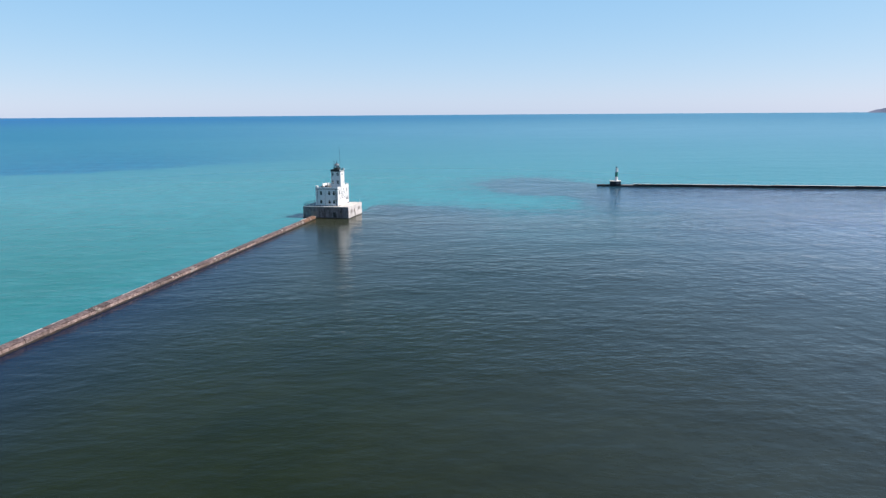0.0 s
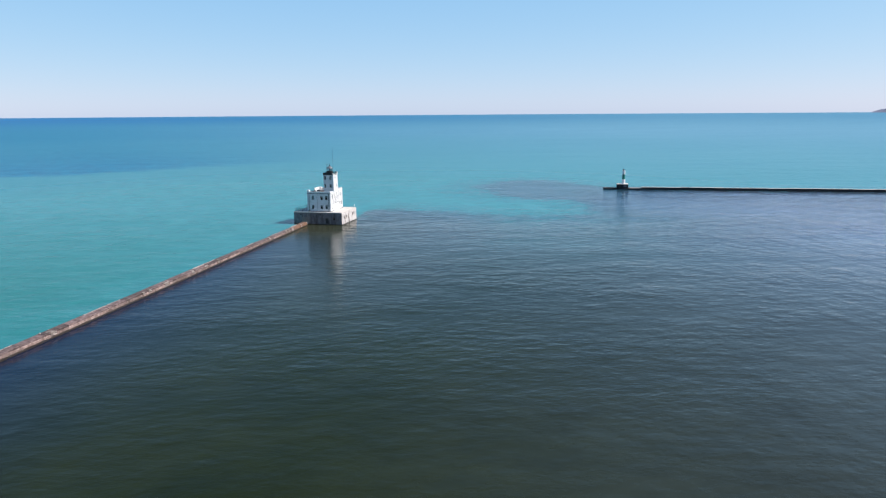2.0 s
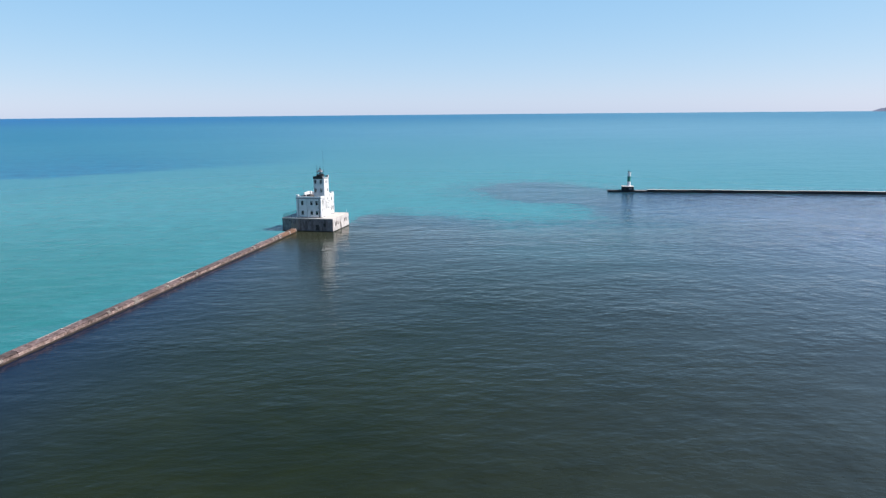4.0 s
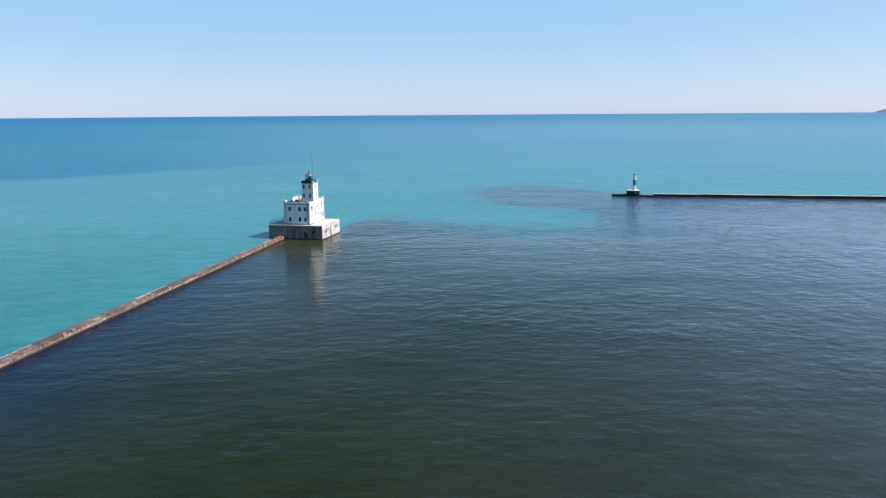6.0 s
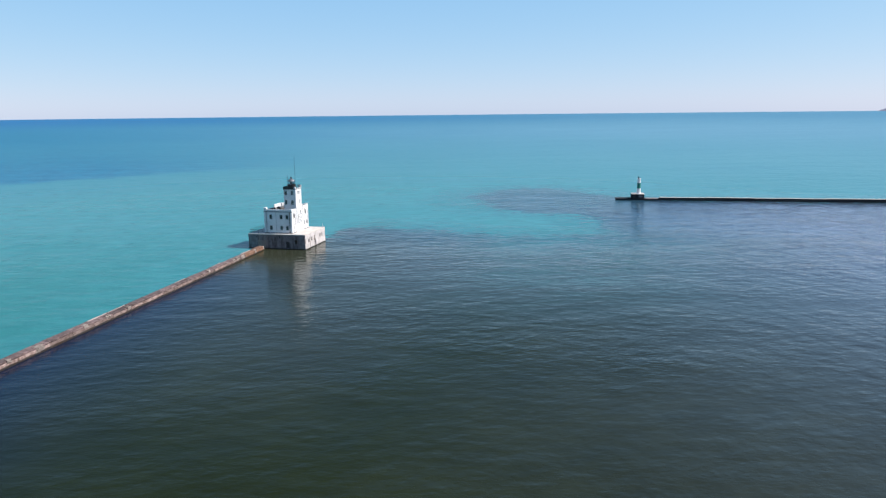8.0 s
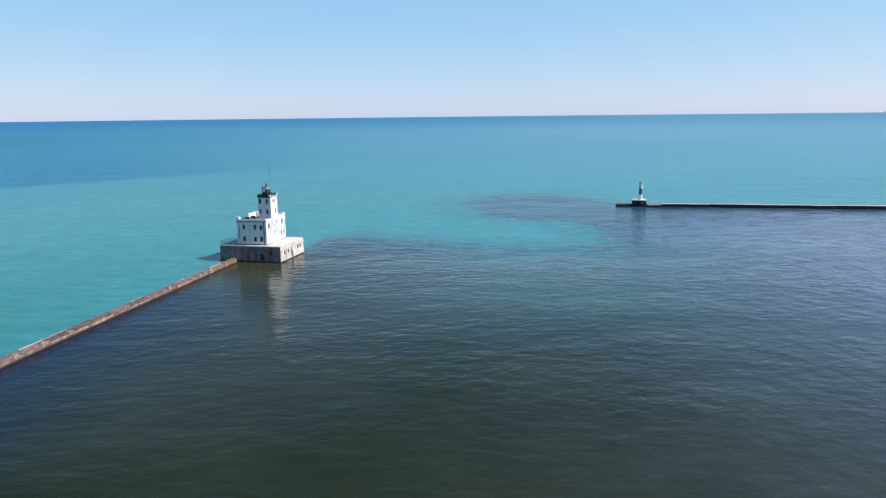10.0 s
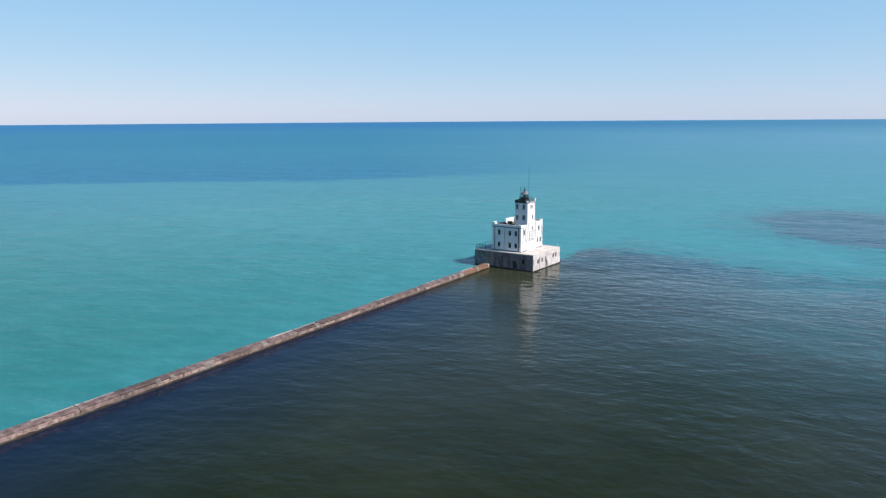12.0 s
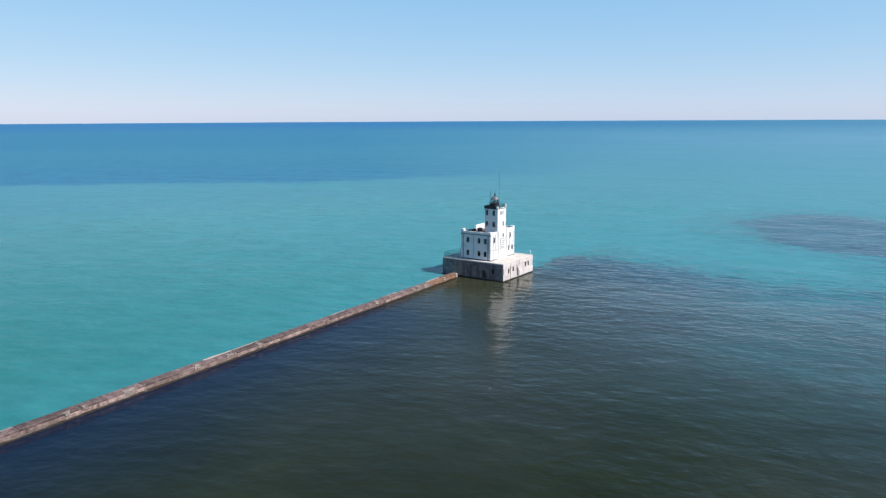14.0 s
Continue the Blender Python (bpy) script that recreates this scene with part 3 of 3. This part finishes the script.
def build_house():
    t = 0.35
    ww, wh = 0.82, 1.34
    front = [(x - ww / 2, x + ww / 2, z, z + wh) for x in (-11.35, -7.98, -6.12) for z in (5.55, 8.88)]
    east = [(y - 0.4, y + 0.4, z, z + wh) for y, z in ((3.3, 9.05), (11.5, 9.35), (10.55, 6.05), (12.35, 6.05))]
    west = [(y - 0.4, y + 0.4, z, z + wh) for y in (3.4, 7.5, 11.6) for z in (5.55, 8.88)]
    for axis, face, inw, u0, u1, holes in (("y", HY0, 1, HX0, HX1, front), ("x", HX1, -1, HY0 + t, HY1 - t, east),
                                           ("x", HX0, 1, HY0 + t, HY1 - t, west), ("y", HY1, -1, HX0, HX1, [])):
        bm = bmesh.new()
        pierced(bm, axis, face, inw * t, u0, u1, HZ0, HCOR, holes)
        part("wall", bm, WHITE, house)
        for h in holes:
            # sunlit windows get their brightness from paler frames and a sheet behind the glass
            sunny = holes is east
            window(house, axis, face, inw, h, frame_material=METAL if sunny else None, blind=sunny)
    part("roof", boxes((HX0 + t, HX1 - t, HY0 + t, HY1 - t, 10.75, 10.95)), ROOF, house, "dark flat felt roof")
    part("floor", boxes((HX0 + t, HX1 - t, HY0 + t, HY1 - t, HZ0, HZ0 + 0.1), (HX0 + t, HX1 - t, HY0 + t, HY1 - t, 7.9, 8.05)), ROOF, house)
    # cornice and parapet, each side a part
    o = 0.10
    # front cornice is grey to paint in the shadow below the parapet
    part("cornice", boxes((HX0 - o, HX1 + o, HY0 - o, HY0 + t, HCOR - 0.06, HCOR + 0.14), bevel=0.02), GREYLINE, house, "thin cornice band coloured grey as the shadow under the parapet")
    for ya, yb in ((HY0 + t, TY0 - 0.05), (9.71, HY1 + o)):
        part("cornice", boxes((HX1 - t, HX1 + o, ya, yb, HCOR, HCOR + 0.14), bevel=0.02), WHITE, house)
    part("cornice", boxes((HX0 - o, HX0 + t, HY0 + t, HY1 + o, HCOR, HCOR + 0.14), bevel=0.02), WHITE, house)
    part("cornice", boxes((HX0 + t, HX1 - t, HY1 - t, HY1 + o, HCOR, HCOR + 0.14), bevel=0.02), WHITE, house)
    zc = HCOR + 0.14
    part("parapet", boxes((HX0 + 0.9, HX1 - 0.9, HY0, HY0 + 0.28, zc, HPAR), bevel=0.03), WHITE, house)
    part("parapet", boxes((HX0, HX0 + 0.28, HY0 + 0.9, 8.2, zc, 11.58), bevel=0.03), WHITE, house)
    part("parapet", boxes((HX0, HX0 + 0.28, 8.2, HY1 - 0.9, zc, 12.40), bevel=0.03), WHITE, house, "raised white parapet panel")
    part("parapet", boxes((HX0 + 0.9, HX1 - 0.9, HY1 - 0.28, HY1, zc, HPAR + 0.3), bevel=0.03), WHITE, house)
    part("parapet", boxes((HX1 - 0.28, HX1, HY0 + 0.9, TY0 - 0.02, zc, HPAR), bevel=0.03), WHITE, house)
    part("parapet", boxes((HX1 - 0.28, HX1, 9.72, HY1 - 0.9, zc, HPAR + 0.25), bevel=0.03), WHITE, house)
    for x0 in (HX0 - 0.03, HX1 - 0.87):
        for y0 in (HY0 - 0.03, HY1 - 0.87):
            top = HPYL - 0.38 if (x0 > -10 and y0 < 5) else HPYL
            part("corner_block", boxes((x0, x0 + 0.9, y0, y0 + 0.9, zc, top), bevel=0.04), WHITE, house)
    # raised uprights, seams and pipes on the walls
    for x in (HX0 + 0.02, HX1 - 0.52):
        part("pilaster", boxes((x, x + 0.5, HY0 - 0.06, HY0, HZ0, HCOR), bevel=0.015), WHITE, house)
    for y in (HY0 + 0.02, HY1 - 0.55, 9.72):
        part("pilaster", boxes((HX1, HX1 + 0.06, y, y + 0.5, HZ0, HCOR), bevel=0.015), WHITE, house)
    for x, r in ((-12.72, 0.055), (-5.22, 0.085), (-9.6, 0.03)):
        bm = bmesh.new()
        rod(bm, (x, HY0 - 0.11, HZ0 + 0.02), (x, HY0 - 0.11, HCOR + 0.1), r)
        part("downpipe", bm, IRON if r > 0.05 else GREYLINE, house, "dark iron downpipe" if r > 0.05 else "")
    part("seam_strip", boxes((HX1, HX1 + 0.04, 1.95, 4.6, 7.2, 7.27)), GREYLINE, house)
    for y in (2.75, 3.9, 11.0, 12.9):
        part("seam_strip", boxes((HX1, HX1 + 0.03, y - 0.06, y + 0.06, HZ0 + 0.02, HCOR - 0.02)), GREYLINE, house)
    part("base_course", boxes((HX0 - 0.08, HX1 + 0.08, HY0 - 0.08, HY0 - 0.001, HZ0, HZ0 + 0.22), bevel=0.015), GREYLINE, house)
    part("base_course", boxes((HX1 + 0.001, HX1 + 0.08, HY0, HY1 + 0.08, HZ0, HZ0 + 0.22), bevel=0.015), GREYLINE, house)
    # entrance on the sunny side
    d = part("door", boxes((HX1, HX1 + 0.07, 3.0, 3.95, HZ0 + 0.22, HZ0 + 2.25), bevel=0.012), WHITE, house, "white painted steel door")
    part("handle", boxes((HX1 + 0.07, HX1 + 0.12, 3.1, 3.18, HZ0 + 1.15, HZ0 + 1.3)), METAL, d)


def build_tower():
    t = 0.3
    front = [(x - 0.38, x + 0.38, z, z + 1.3) for x in (-7.62, -5.55) for z in (12.9, 15.85)]
    east = [(y - 0.16, y + 0.16, 15.85, 16.95) for y in (6.05, 6.7, 7.35)] + [(7.2, 7.8, 12.95, 14.2)]
    bm = bmesh.new()
    pierced(bm, "y", TY0, t, TX0, TX1, 10.95, TZ1, front)
    part("tower_wall", bm, WHITE, house)
    bm = bmesh.new()
    pierced(bm, "x", TX1, -t, TY0 + t, TY1 - t, 10.95, TZ1, east)
    part("tower_wall", bm, WHITE, house)
    part("tower_wall", boxes((TX0, TX0 + t, TY0 + t, TY1 - t, 10.95, TZ1)), WHITE, house)
    part("tower_wall", boxes((TX0, TX1, TY1 - t, TY1, 10.95, TZ1)), WHITE, house)
    for h in front:
        window(house, "y", TY0, 1, h)
    for h in east[:3]:
        window(house, "x", TX1, -1, h, (1, 2), False)
    window(house, "x", TX1, -1, east[3], frame_material=METAL, blind=True)
    # the bay in which the tower stands proud of the house, with its board
    bay = part("bay", boxes((HX1, TX1 + 0.02, TY0 - 0.04, 9.7, HZ0, 12.38), bevel=0.03), WHITE, house)
    part("recess", boxes((TX1 + 0.02, TX1 + 0.035, 7.15, 7.85, 10.1, 11.0)), GREYLINE, bay)
    for y in (TY0 + 0.5, 9.2):
        part("seam_strip", boxes((TX1 + 0.02, TX1 + 0.05, y - 0.06, y + 0.06, HZ0 + 0.25, 12.2)), GREYLINE, bay)
    x = TX1 + 0.02
    board = part("name_board", boxes((x, x + 0.07, 5.85, 8.6, 7.2, 9.8), bevel=0.01), GREYLINE, house, "framed pale board with rows of lettering")
    part("board_face", boxes((x + 0.07, x + 0.085, 6.0, 8.45, 7.35, 9.65)), WHITE, board)
    for k in range(4):
        z = 9.2 - 0.5 * k
        part("lettering", boxes((x + 0.085, x + 0.092, 6.25 + 0.12 * (k % 2), 8.2 - 0.15 * (k % 3), z - 0.16, z)), GREYLINE, board)
    # corner strips of the tower
    for cx in (TX0, TX1):
        for cy in (TY0, TY1):
            sx, sy = (0.04 if cx > -6 else -0.04), (0.04 if cy > 6 else -0.04)
            part("corner_strip", boxes((min(cx + sx, cx - 6 * sx), max(cx + sx, cx - 6 * sx), min(cy + sy, cy - 6 * sy), max(cy + sy, cy - 6 * sy), 12.4, TZ1 - 0.05)), WHITE, house)
    part("gallery_floor", boxes((TX0 - 0.16, TX1 + 0.06, TY0 - 0.16, TY1 + 0.16, TZ1, TZ1 + 0.16), bevel=0.03), IRON, house, "black iron gallery floor")
    part("parapet", boxes((TX1 - 0.16, TX1 + 0.1, TY0 + 1.0, TY1 - 0.6, TZ1 + 0.16, TZ1 + 0.34), bevel=0.02), WHITE, house)
    for cx, cy, h in ((TX1 - 0.4, TY0 - 0.2, 0.72), (TX1 - 0.4, TY1 - 0.3, 1.05)):
        part("corner_block", boxes((cx, cx + 0.5, cy, cy + 0.5, TZ1 + 0.16, TZ1 + h), bevel=0.03), WHITE, house)
    g = part("gallery_screen", boxes((TX0 - 0.14, TX1 - 0.45, TY0 - 0.14, TY0 - 0.09, TZ1 + 0.16, TZ1 + 0.80),
                                     (TX0 - 0.14, TX0 - 0.09, TY0 - 0.09, TY1 + 0.2, TZ1 + 0.16, TZ1 + 0.80)), IRON, house, "black iron gallery screen")
    z = TZ1 + 0.16
    railing(house, [(TX0 - 0.12, TY1 + 0.12), (TX1 + 0.06, TY1 + 0.12), (TX1 + 0.06, TY0 + 0.4)], 0.8, 0.95, z, 0.03, 3)
    # lantern
    cx, cy = -6.5, 6.65
    z += 0.62
    part("lantern_base", turned([(1.22, z - 0.62), (1.22, z + 0.5), (1.32, z + 0.54), (1.32, z + 0.62), (1.0, z + 0.62)], cx, cy, 16), IRON, house, "black iron lantern drum")
    part("lantern_glazing", turned([(0.94, z + 0.62), (0.94, z + 1.5)], cx, cy, 10), GLASS, house)
    for k in range(10):
        a = k * math.tau / 10
        bm = bmesh.new()
        rod(bm, (cx + 0.96 * math.cos(a), cy + 0.96 * math.sin(a), z + 0.62), (cx + 0.96 * math.cos(a), cy + 0.96 * math.sin(a), z + 1.5), 0.04)
        part("astragal", bm, IRON, house)
    part("beacon", turned([(0.18, z + 0.62), (0.18, z + 0.8), (0.3, z + 0.82), (0.3, z + 1.25), (0.1, z + 1.32)], cx, cy, 12), METAL, house)
    part("lantern_roof", turned([(1.12, z + 1.5), (1.16, z + 1.58), (1.02, z + 1.72), (0.78, z + 2.0), (0.46, z + 2.25), (0.2, z + 2.36)], cx, cy, 20), METAL, house, "dull grey metal lantern roof")
    part("finial", turned([(0.2, z + 2.36), (0.17, z + 2.5), (0.25, z + 2.62), (0.22, z + 2.78), (0.07, z + 2.9), (0.04, z + 3.5)], cx, cy, 12), IRON, house, "black ball finial and spike")
    bm = bmesh.new()
    rod(bm, (-5.25, 6.7, TZ1 + 0.16), (-5.25, 6.7, 27.1), 0.032)
    part("mast", bm, IRON, house, "thin dark radio mast")
    for dx, top in ((-0.95, 21.9), (-0.72, 21.3), (0.62, 20.6)):
        bm = bmesh.new()
        rod(bm, (cx + dx, cy - 1.3, TZ1 + 0.16), (cx + dx, cy - 0.5, top), 0.035)
        part("aerial", bm, IRON, house)


build_house()
build_tower()


# ---- loose things on the roof ----
def roof_box(name, label, at, size, turn=0.0, m=None):
    ob = thing(name, label, name.replace("_", " "), at, turn)
    a, b, c = size
    part("body", boxes((-a / 2, a / 2, -b / 2, b / 2, 0, c), bevel=0.02), m or IRON, ob)
    part("lid", boxes((-a / 2 - 0.05, a / 2 + 0.05, -b / 2 - 0.05, b / 2 + 0.05, c, c + 0.07), bevel=0.015), METAL, ob)
    return ob


roof_box("roof_hatch", "dark metal hatch on the flat roof", (-10.6, 4.2, 10.95), (1.1, 1.3, 0.5))
for y, long in ((3.3, 2.1), (5.9, 2.4)):
    roof_box("equipment_cabinet", "low dark metal cabinet beside the roof parapet", (-12.75, y, 10.95), (0.75, long, 0.66))["group"] = "cabinets on the roof"
roof_box("battery_box", "dark metal equipment box on the flat roof", (-11.6, 7.6, 10.95), (0.8, 1.4, 0.8))


def solar_panel(at, turn):
    ob = thing("solar_panel", "dark tilted solar panel on the roof", "solar panel", at, turn)
    bm = boxes((-0.8, 0.8, -0.5, 0.5, -0.02, 0.03))
    bmesh.ops.transform(bm, matrix=pose(0, 0, 0.65, 35), verts=bm.verts)
    part("panel", bm, IRON, ob)
    for x in (-0.6, 0.6):
        for y, h in ((-0.38, 0.38), (0.38, 0.9)):
            bm = bmesh.new()
            rod(bm, (x, y, 0), (x, y, h), 0.025)
            part("leg", bm, METAL, ob)


solar_panel((-9.4, 3.0, 10.95), 90)


# ---- the long breakwater ----
breakwater = thing("breakwater", "long low concrete breakwater with stained joints and broken edges", "breakwater",
                   (BW_X, 0, 0), math.degrees(math.atan(BW_SLOPE)))
STEP, BW_W, BW_H = 6.1, 1.55, 1.18


def slab_mesh(k):
    """A cap slab, its harbour edge at x = 0 and its length along -y, with a chipped edge."""
    r = random.Random(40 + k)
    bm = bmesh.new()
    n = 8
    sec = [(-0.05, 0.80), (0.0, 1.08), (-0.14, BW_H), (-BW_W + 0.1, BW_H + 0.05), (-BW_W, 1.05), (-BW_W, 0.7)]
    rings = []
    for i in range(n + 1):
        y = -0.03 - (STEP - 0.06) * i / n
        chip = max(0.0, r.gauss(0, 0.09))
        rings.append([bm.verts.new((x + (-chip if q in (1, 2) else chip * 0.6 if q == 4 else 0), y, z - (chip * 0.5 if q in (1, 2) else 0) + r.uniform(-0.012, 0.012))) for q, (x, z) in enumerate(sec)])
    for a, b in zip(rings, rings[1:]):
        for q in range(6):
            bm.faces.new((a[q], a[(q + 1) % 6], b[(q + 1) % 6], b[q]))
    bm.faces.new(rings[0])
    bm.faces.new(rings[-1][::-1])
    return mesh_of("cap_slab", bm, SLAB)


def course_mesh(k):
    r = random.Random(70 + k)
    bm = bmesh.new()
    n, rings = 6, []
    for i in range(n + 1):
        y = -0.02 - (STEP - 0.04) * i / n
        e = max(0, r.gauss(0.0, 0.05))
        rings.append([bm.verts.new(c) for c in ((0.13 - e, y, 0.20), (0.08 - e, y, 0.74 - e * 0.4), (-0.02, y, 0.82), (-BW_W + 0.05, y, 0.82), (-BW_W - 0.1, y, 0.20))])
    for a, b in zip(rings, rings[1:]):
        for q in range(5):
            bm.faces.new((a[q], a[(q + 1) % 5], b[(q + 1) % 5], b[q]))
    bm.faces.new(rings[0])
    bm.faces.new(rings[-1][::-1])
    return mesh_of("side_course", bm, SIDE)


def footing_mesh(k):
    r = random.Random(90 + k)
    bm = bmesh.new()
    n, rings = 8, []
    for i in range(n + 1):
        y = -STEP * i / n
        e = 0.16 if i in (0, n) else 0.16 + r.uniform(-0.06, 0.14)
        rings.append([bm.verts.new(c) for c in ((e + 0.2, y, -1.5), (e + 0.04, y, 0.14 + e * 0.5), (0.10, y, 0.30 + e * 0.3), (-BW_W - 0.06, y, 0.32), (-BW_W - 0.3, y, -1.5))])
    for a, b in zip(rings, rings[1:]):
        for q in range(5):
            bm.faces.new((a[q], a[(q + 1) % 5], b[(q + 1) % 5], b[q]))
    bm.faces.new(rings[0])
    bm.faces.new(rings[-1][::-1])
    return mesh_of("footing", bm, WET)


def long_breakwater():
    slabs, courses, feet = [slab_mesh(k) for k in range(5)], [course_mesh(k) for k in range(5)], [footing_mesh(k) for k in range(4)]
    r = random.Random(7)
    for i in range(48):
        y = -2.5 - STEP * i
        for name, ms in (("cap_slab", slabs), ("side_course", courses), ("footing", feet)):
            ob = new(name, ms[r.randrange(len(ms))])
            ob.parent = breakwater
            drop = r.uniform(-0.05, 0.04) if name == "cap_slab" else 0
            if i < 2 and name != "footing":
                ob.data = ob.data.copy()
                ob.data.materials[0] = RUST_CAP
            ob.matrix_basis = pose(0, y, drop, r.uniform(-0.25, 0.25) if name == "cap_slab" else 0, 0, 0)
    # pale broken patches along the harbour edge
    for i in range(13):
        y = (-96.2, -103.4, -105.9, -134.9, -84.0, -70.5, -36.0)[i] if i < 7 else -r.uniform(8, 230)
        w = 1.5 if i == 0 else r.uniform(0.5, 1.2)
        deep_in = r.uniform(0.4, 1.1)
        sec = [(-deep_in, BW_H + 0.06), (-deep_in * 0.5, BW_H + 0.09), (-0.1, BW_H + 0.05), (0.06, 1.06), (0.17, r.choice((0.7, 0.5, 0.3)))]
        bm = bmesh.new()
        rows = [[bm.verts.new((x + r.uniform(-0.08, 0.05) * (q != 4), y + side * w * r.uniform(0.45, 1.0), z + r.uniform(-0.02, 0.03))) for side in (-1, -0.3, 0.4, 1)] for q, (x, z) in enumerate(sec)]
        for ra, rb in zip(rows, rows[1:]):
            for k in range(3):
                bm.faces.new((ra[k], ra[k + 1], rb[k + 1], rb[k]))
        bmesh.ops.solidify(bm, geom=bm.faces[:], thickness=0.12)
        part("repair_patch", bm, PALE, breakwater, "pale patch of broken concrete")
    # pale uneven strips on some slabs along the lake side
    edge_strips = []
    for k in range(4):
        bm = bmesh.new()
        n, rings = 6, []
        for q in range(n + 1):
            y, wide, tall = -0.05 - (STEP - 0.1) * q / n, r.uniform(0.14, 0.34), r.uniform(0.03, 0.12)
            rings.append([bm.verts.new(c) for c in ((-BW_W + 0.08 + wide, y, BW_H - 0.02), (-BW_W + 0.05 + wide, y, BW_H + tall), (-BW_W + 0.02, y, BW_H + tall), (-BW_W - 0.02, y, BW_H - 0.06))])
        for a, b in zip(rings, rings[1:]):
            for q in range(4):
                bm.faces.new((a[q], a[(q + 1) % 4], b[(q + 1) % 4], b[q]))
        bm.faces.new(rings[0])
        bm.faces.new(rings[-1][::-1])
        edge_strips.append(mesh_of("kerb", bm, PALE_STRIP))
    for i in range(1, 46):
        if r.random() < 0.30:
            ob = new("kerb", edge_strips[r.randrange(4)])
            ob.parent = breakwater
            ob.matrix_basis = pose(0, -2.5 - STEP * i, 0)
    # the pale broken nose by the lighthouse
    bm = bmesh.new()
    rings = []
    for y, grow in ((-2.48, 0.0), (-2.0, -0.06), (-1.55, -0.2), (-1.3, -0.45)):
        rings.append([bm.verts.new((x, y + r.uniform(-0.05, 0.05), z)) for x, z in ((0.06 + grow, 0.2), (0.02 + grow, 1.0 + grow * 0.5), (-0.2 + grow * 0.4, 1.16 + grow * 0.4), (-BW_W + 0.1 - grow * 0.6, 1.18 + grow * 0.4), (-BW_W - grow, 0.2))])
    for a, b in zip(rings, rings[1:]):
        for q in range(5):
            bm.faces.new((a[q], a[(q + 1) % 5], b[(q + 1) % 5], b[q]))
    bm.faces.new(rings[0])
    bm.faces.new(rings[-1][::-1])
    part("nose", bm, PALE, breakwater, "pale tan broken end block")


long_breakwater()


# ---- the far pier with its small light ----
far_pier = thing("far_breakwater", "low dark concrete breakwater with a rounded head", "breakwater", (91.2, 137.6, 0), 2.6)


def far_breakwater():
    part("head", boxes((0, 19, 0, 5.4, -1.5, 0.7), bevel=0.12), DARK_CONC, far_pier)
    part("apron", boxes((13.4, 19.0, 0.2, 4.5, 0.70, 0.77)), CONCRETE, far_pier, "paler worn apron")
    r = random.Random(3)
    ms = []
    for k in range(3):
        bm = boxes((0.03, 9.97, 0.2, 2.6, -1.5, 0.7), bevel=0.08)
        box(bm, 0.02, 9.98, 0.35, 2.1, 0.7, 1.30 + 0.05 * k)
        ms.append(mesh_of("breakwater_block", bm, DARK_CONC))
        ms[-1]["top"] = 1.30 + 0.05 * k
    # pale tops set against the shade-darkened blocks
    caps = mesh_of("cap_slab", boxes((0.06, 9.94, 0.42, 2.02, 0.0, 0.07), bevel=0.02), DECK)
    for i in range(32):
        ob = new("breakwater_block", ms[r.randrange(3)])
        ob.parent = far_pier
        ob.matrix_basis = pose(19 + 10 * i, r.uniform(-0.08, 0.08), 0)
        top = new("cap_slab", caps)
        top.parent = far_pier
        top.matrix_basis = pose(19 + 10 * i, ob.location.y, ob.data["top"])


far_breakwater()


def pier_light():
    ob = thing("pier_light", "small white harbour light with green band on a dark concrete block", "beacon", (98.4, 138.3, 0.7), 2.6)
    part("base_block", boxes((-0.3, 5.3, 0.0, 5.0, 0, 1.95), bevel=0.06), DARK_CONC, ob, "dark concrete base block")
    part("coping", boxes((-0.4, 5.4, -0.1, 5.1, 1.95, 2.12), bevel=0.03), DECK, ob, "pale worn top slab")
    part("opening", boxes((0.5, 1.4, -0.04, 0.02, 0.4, 1.4), bevel=0.01), IRON, ob)
    part("notice", boxes((2.9, 4.6, -0.04, 0.02, 0.6, 1.5)), CONCRETE, ob, "faded grey notice plate")
    x, y = 3.0, 2.5
    part("tower", turned([(1.05, 2.12), (0.85, 2.7), (0.78, 4.4)], x, y, 16), WHITE, ob)
    part("band", turned([(0.80, 4.4), (0.76, 6.9)], x, y, 16), GREEN, ob, "green painted band")
    part("tower", turned([(0.76, 6.9), (0.70, 8.7), (0.95, 8.75), (0.95, 8.87)], x, y, 16), WHITE, ob)
    part("lamp", turned([(0.24, 8.87), (0.26, 9.4), (0.12, 9.6), (0.06, 10.1)], x - 0.2, y, 10), IRON, ob)
    railing(ob, [(x - 0.7, y - 0.4), (x + 0.7, y - 0.4)], 0.7, 0.6, 8.87, 0.03, 1)


pier_light()
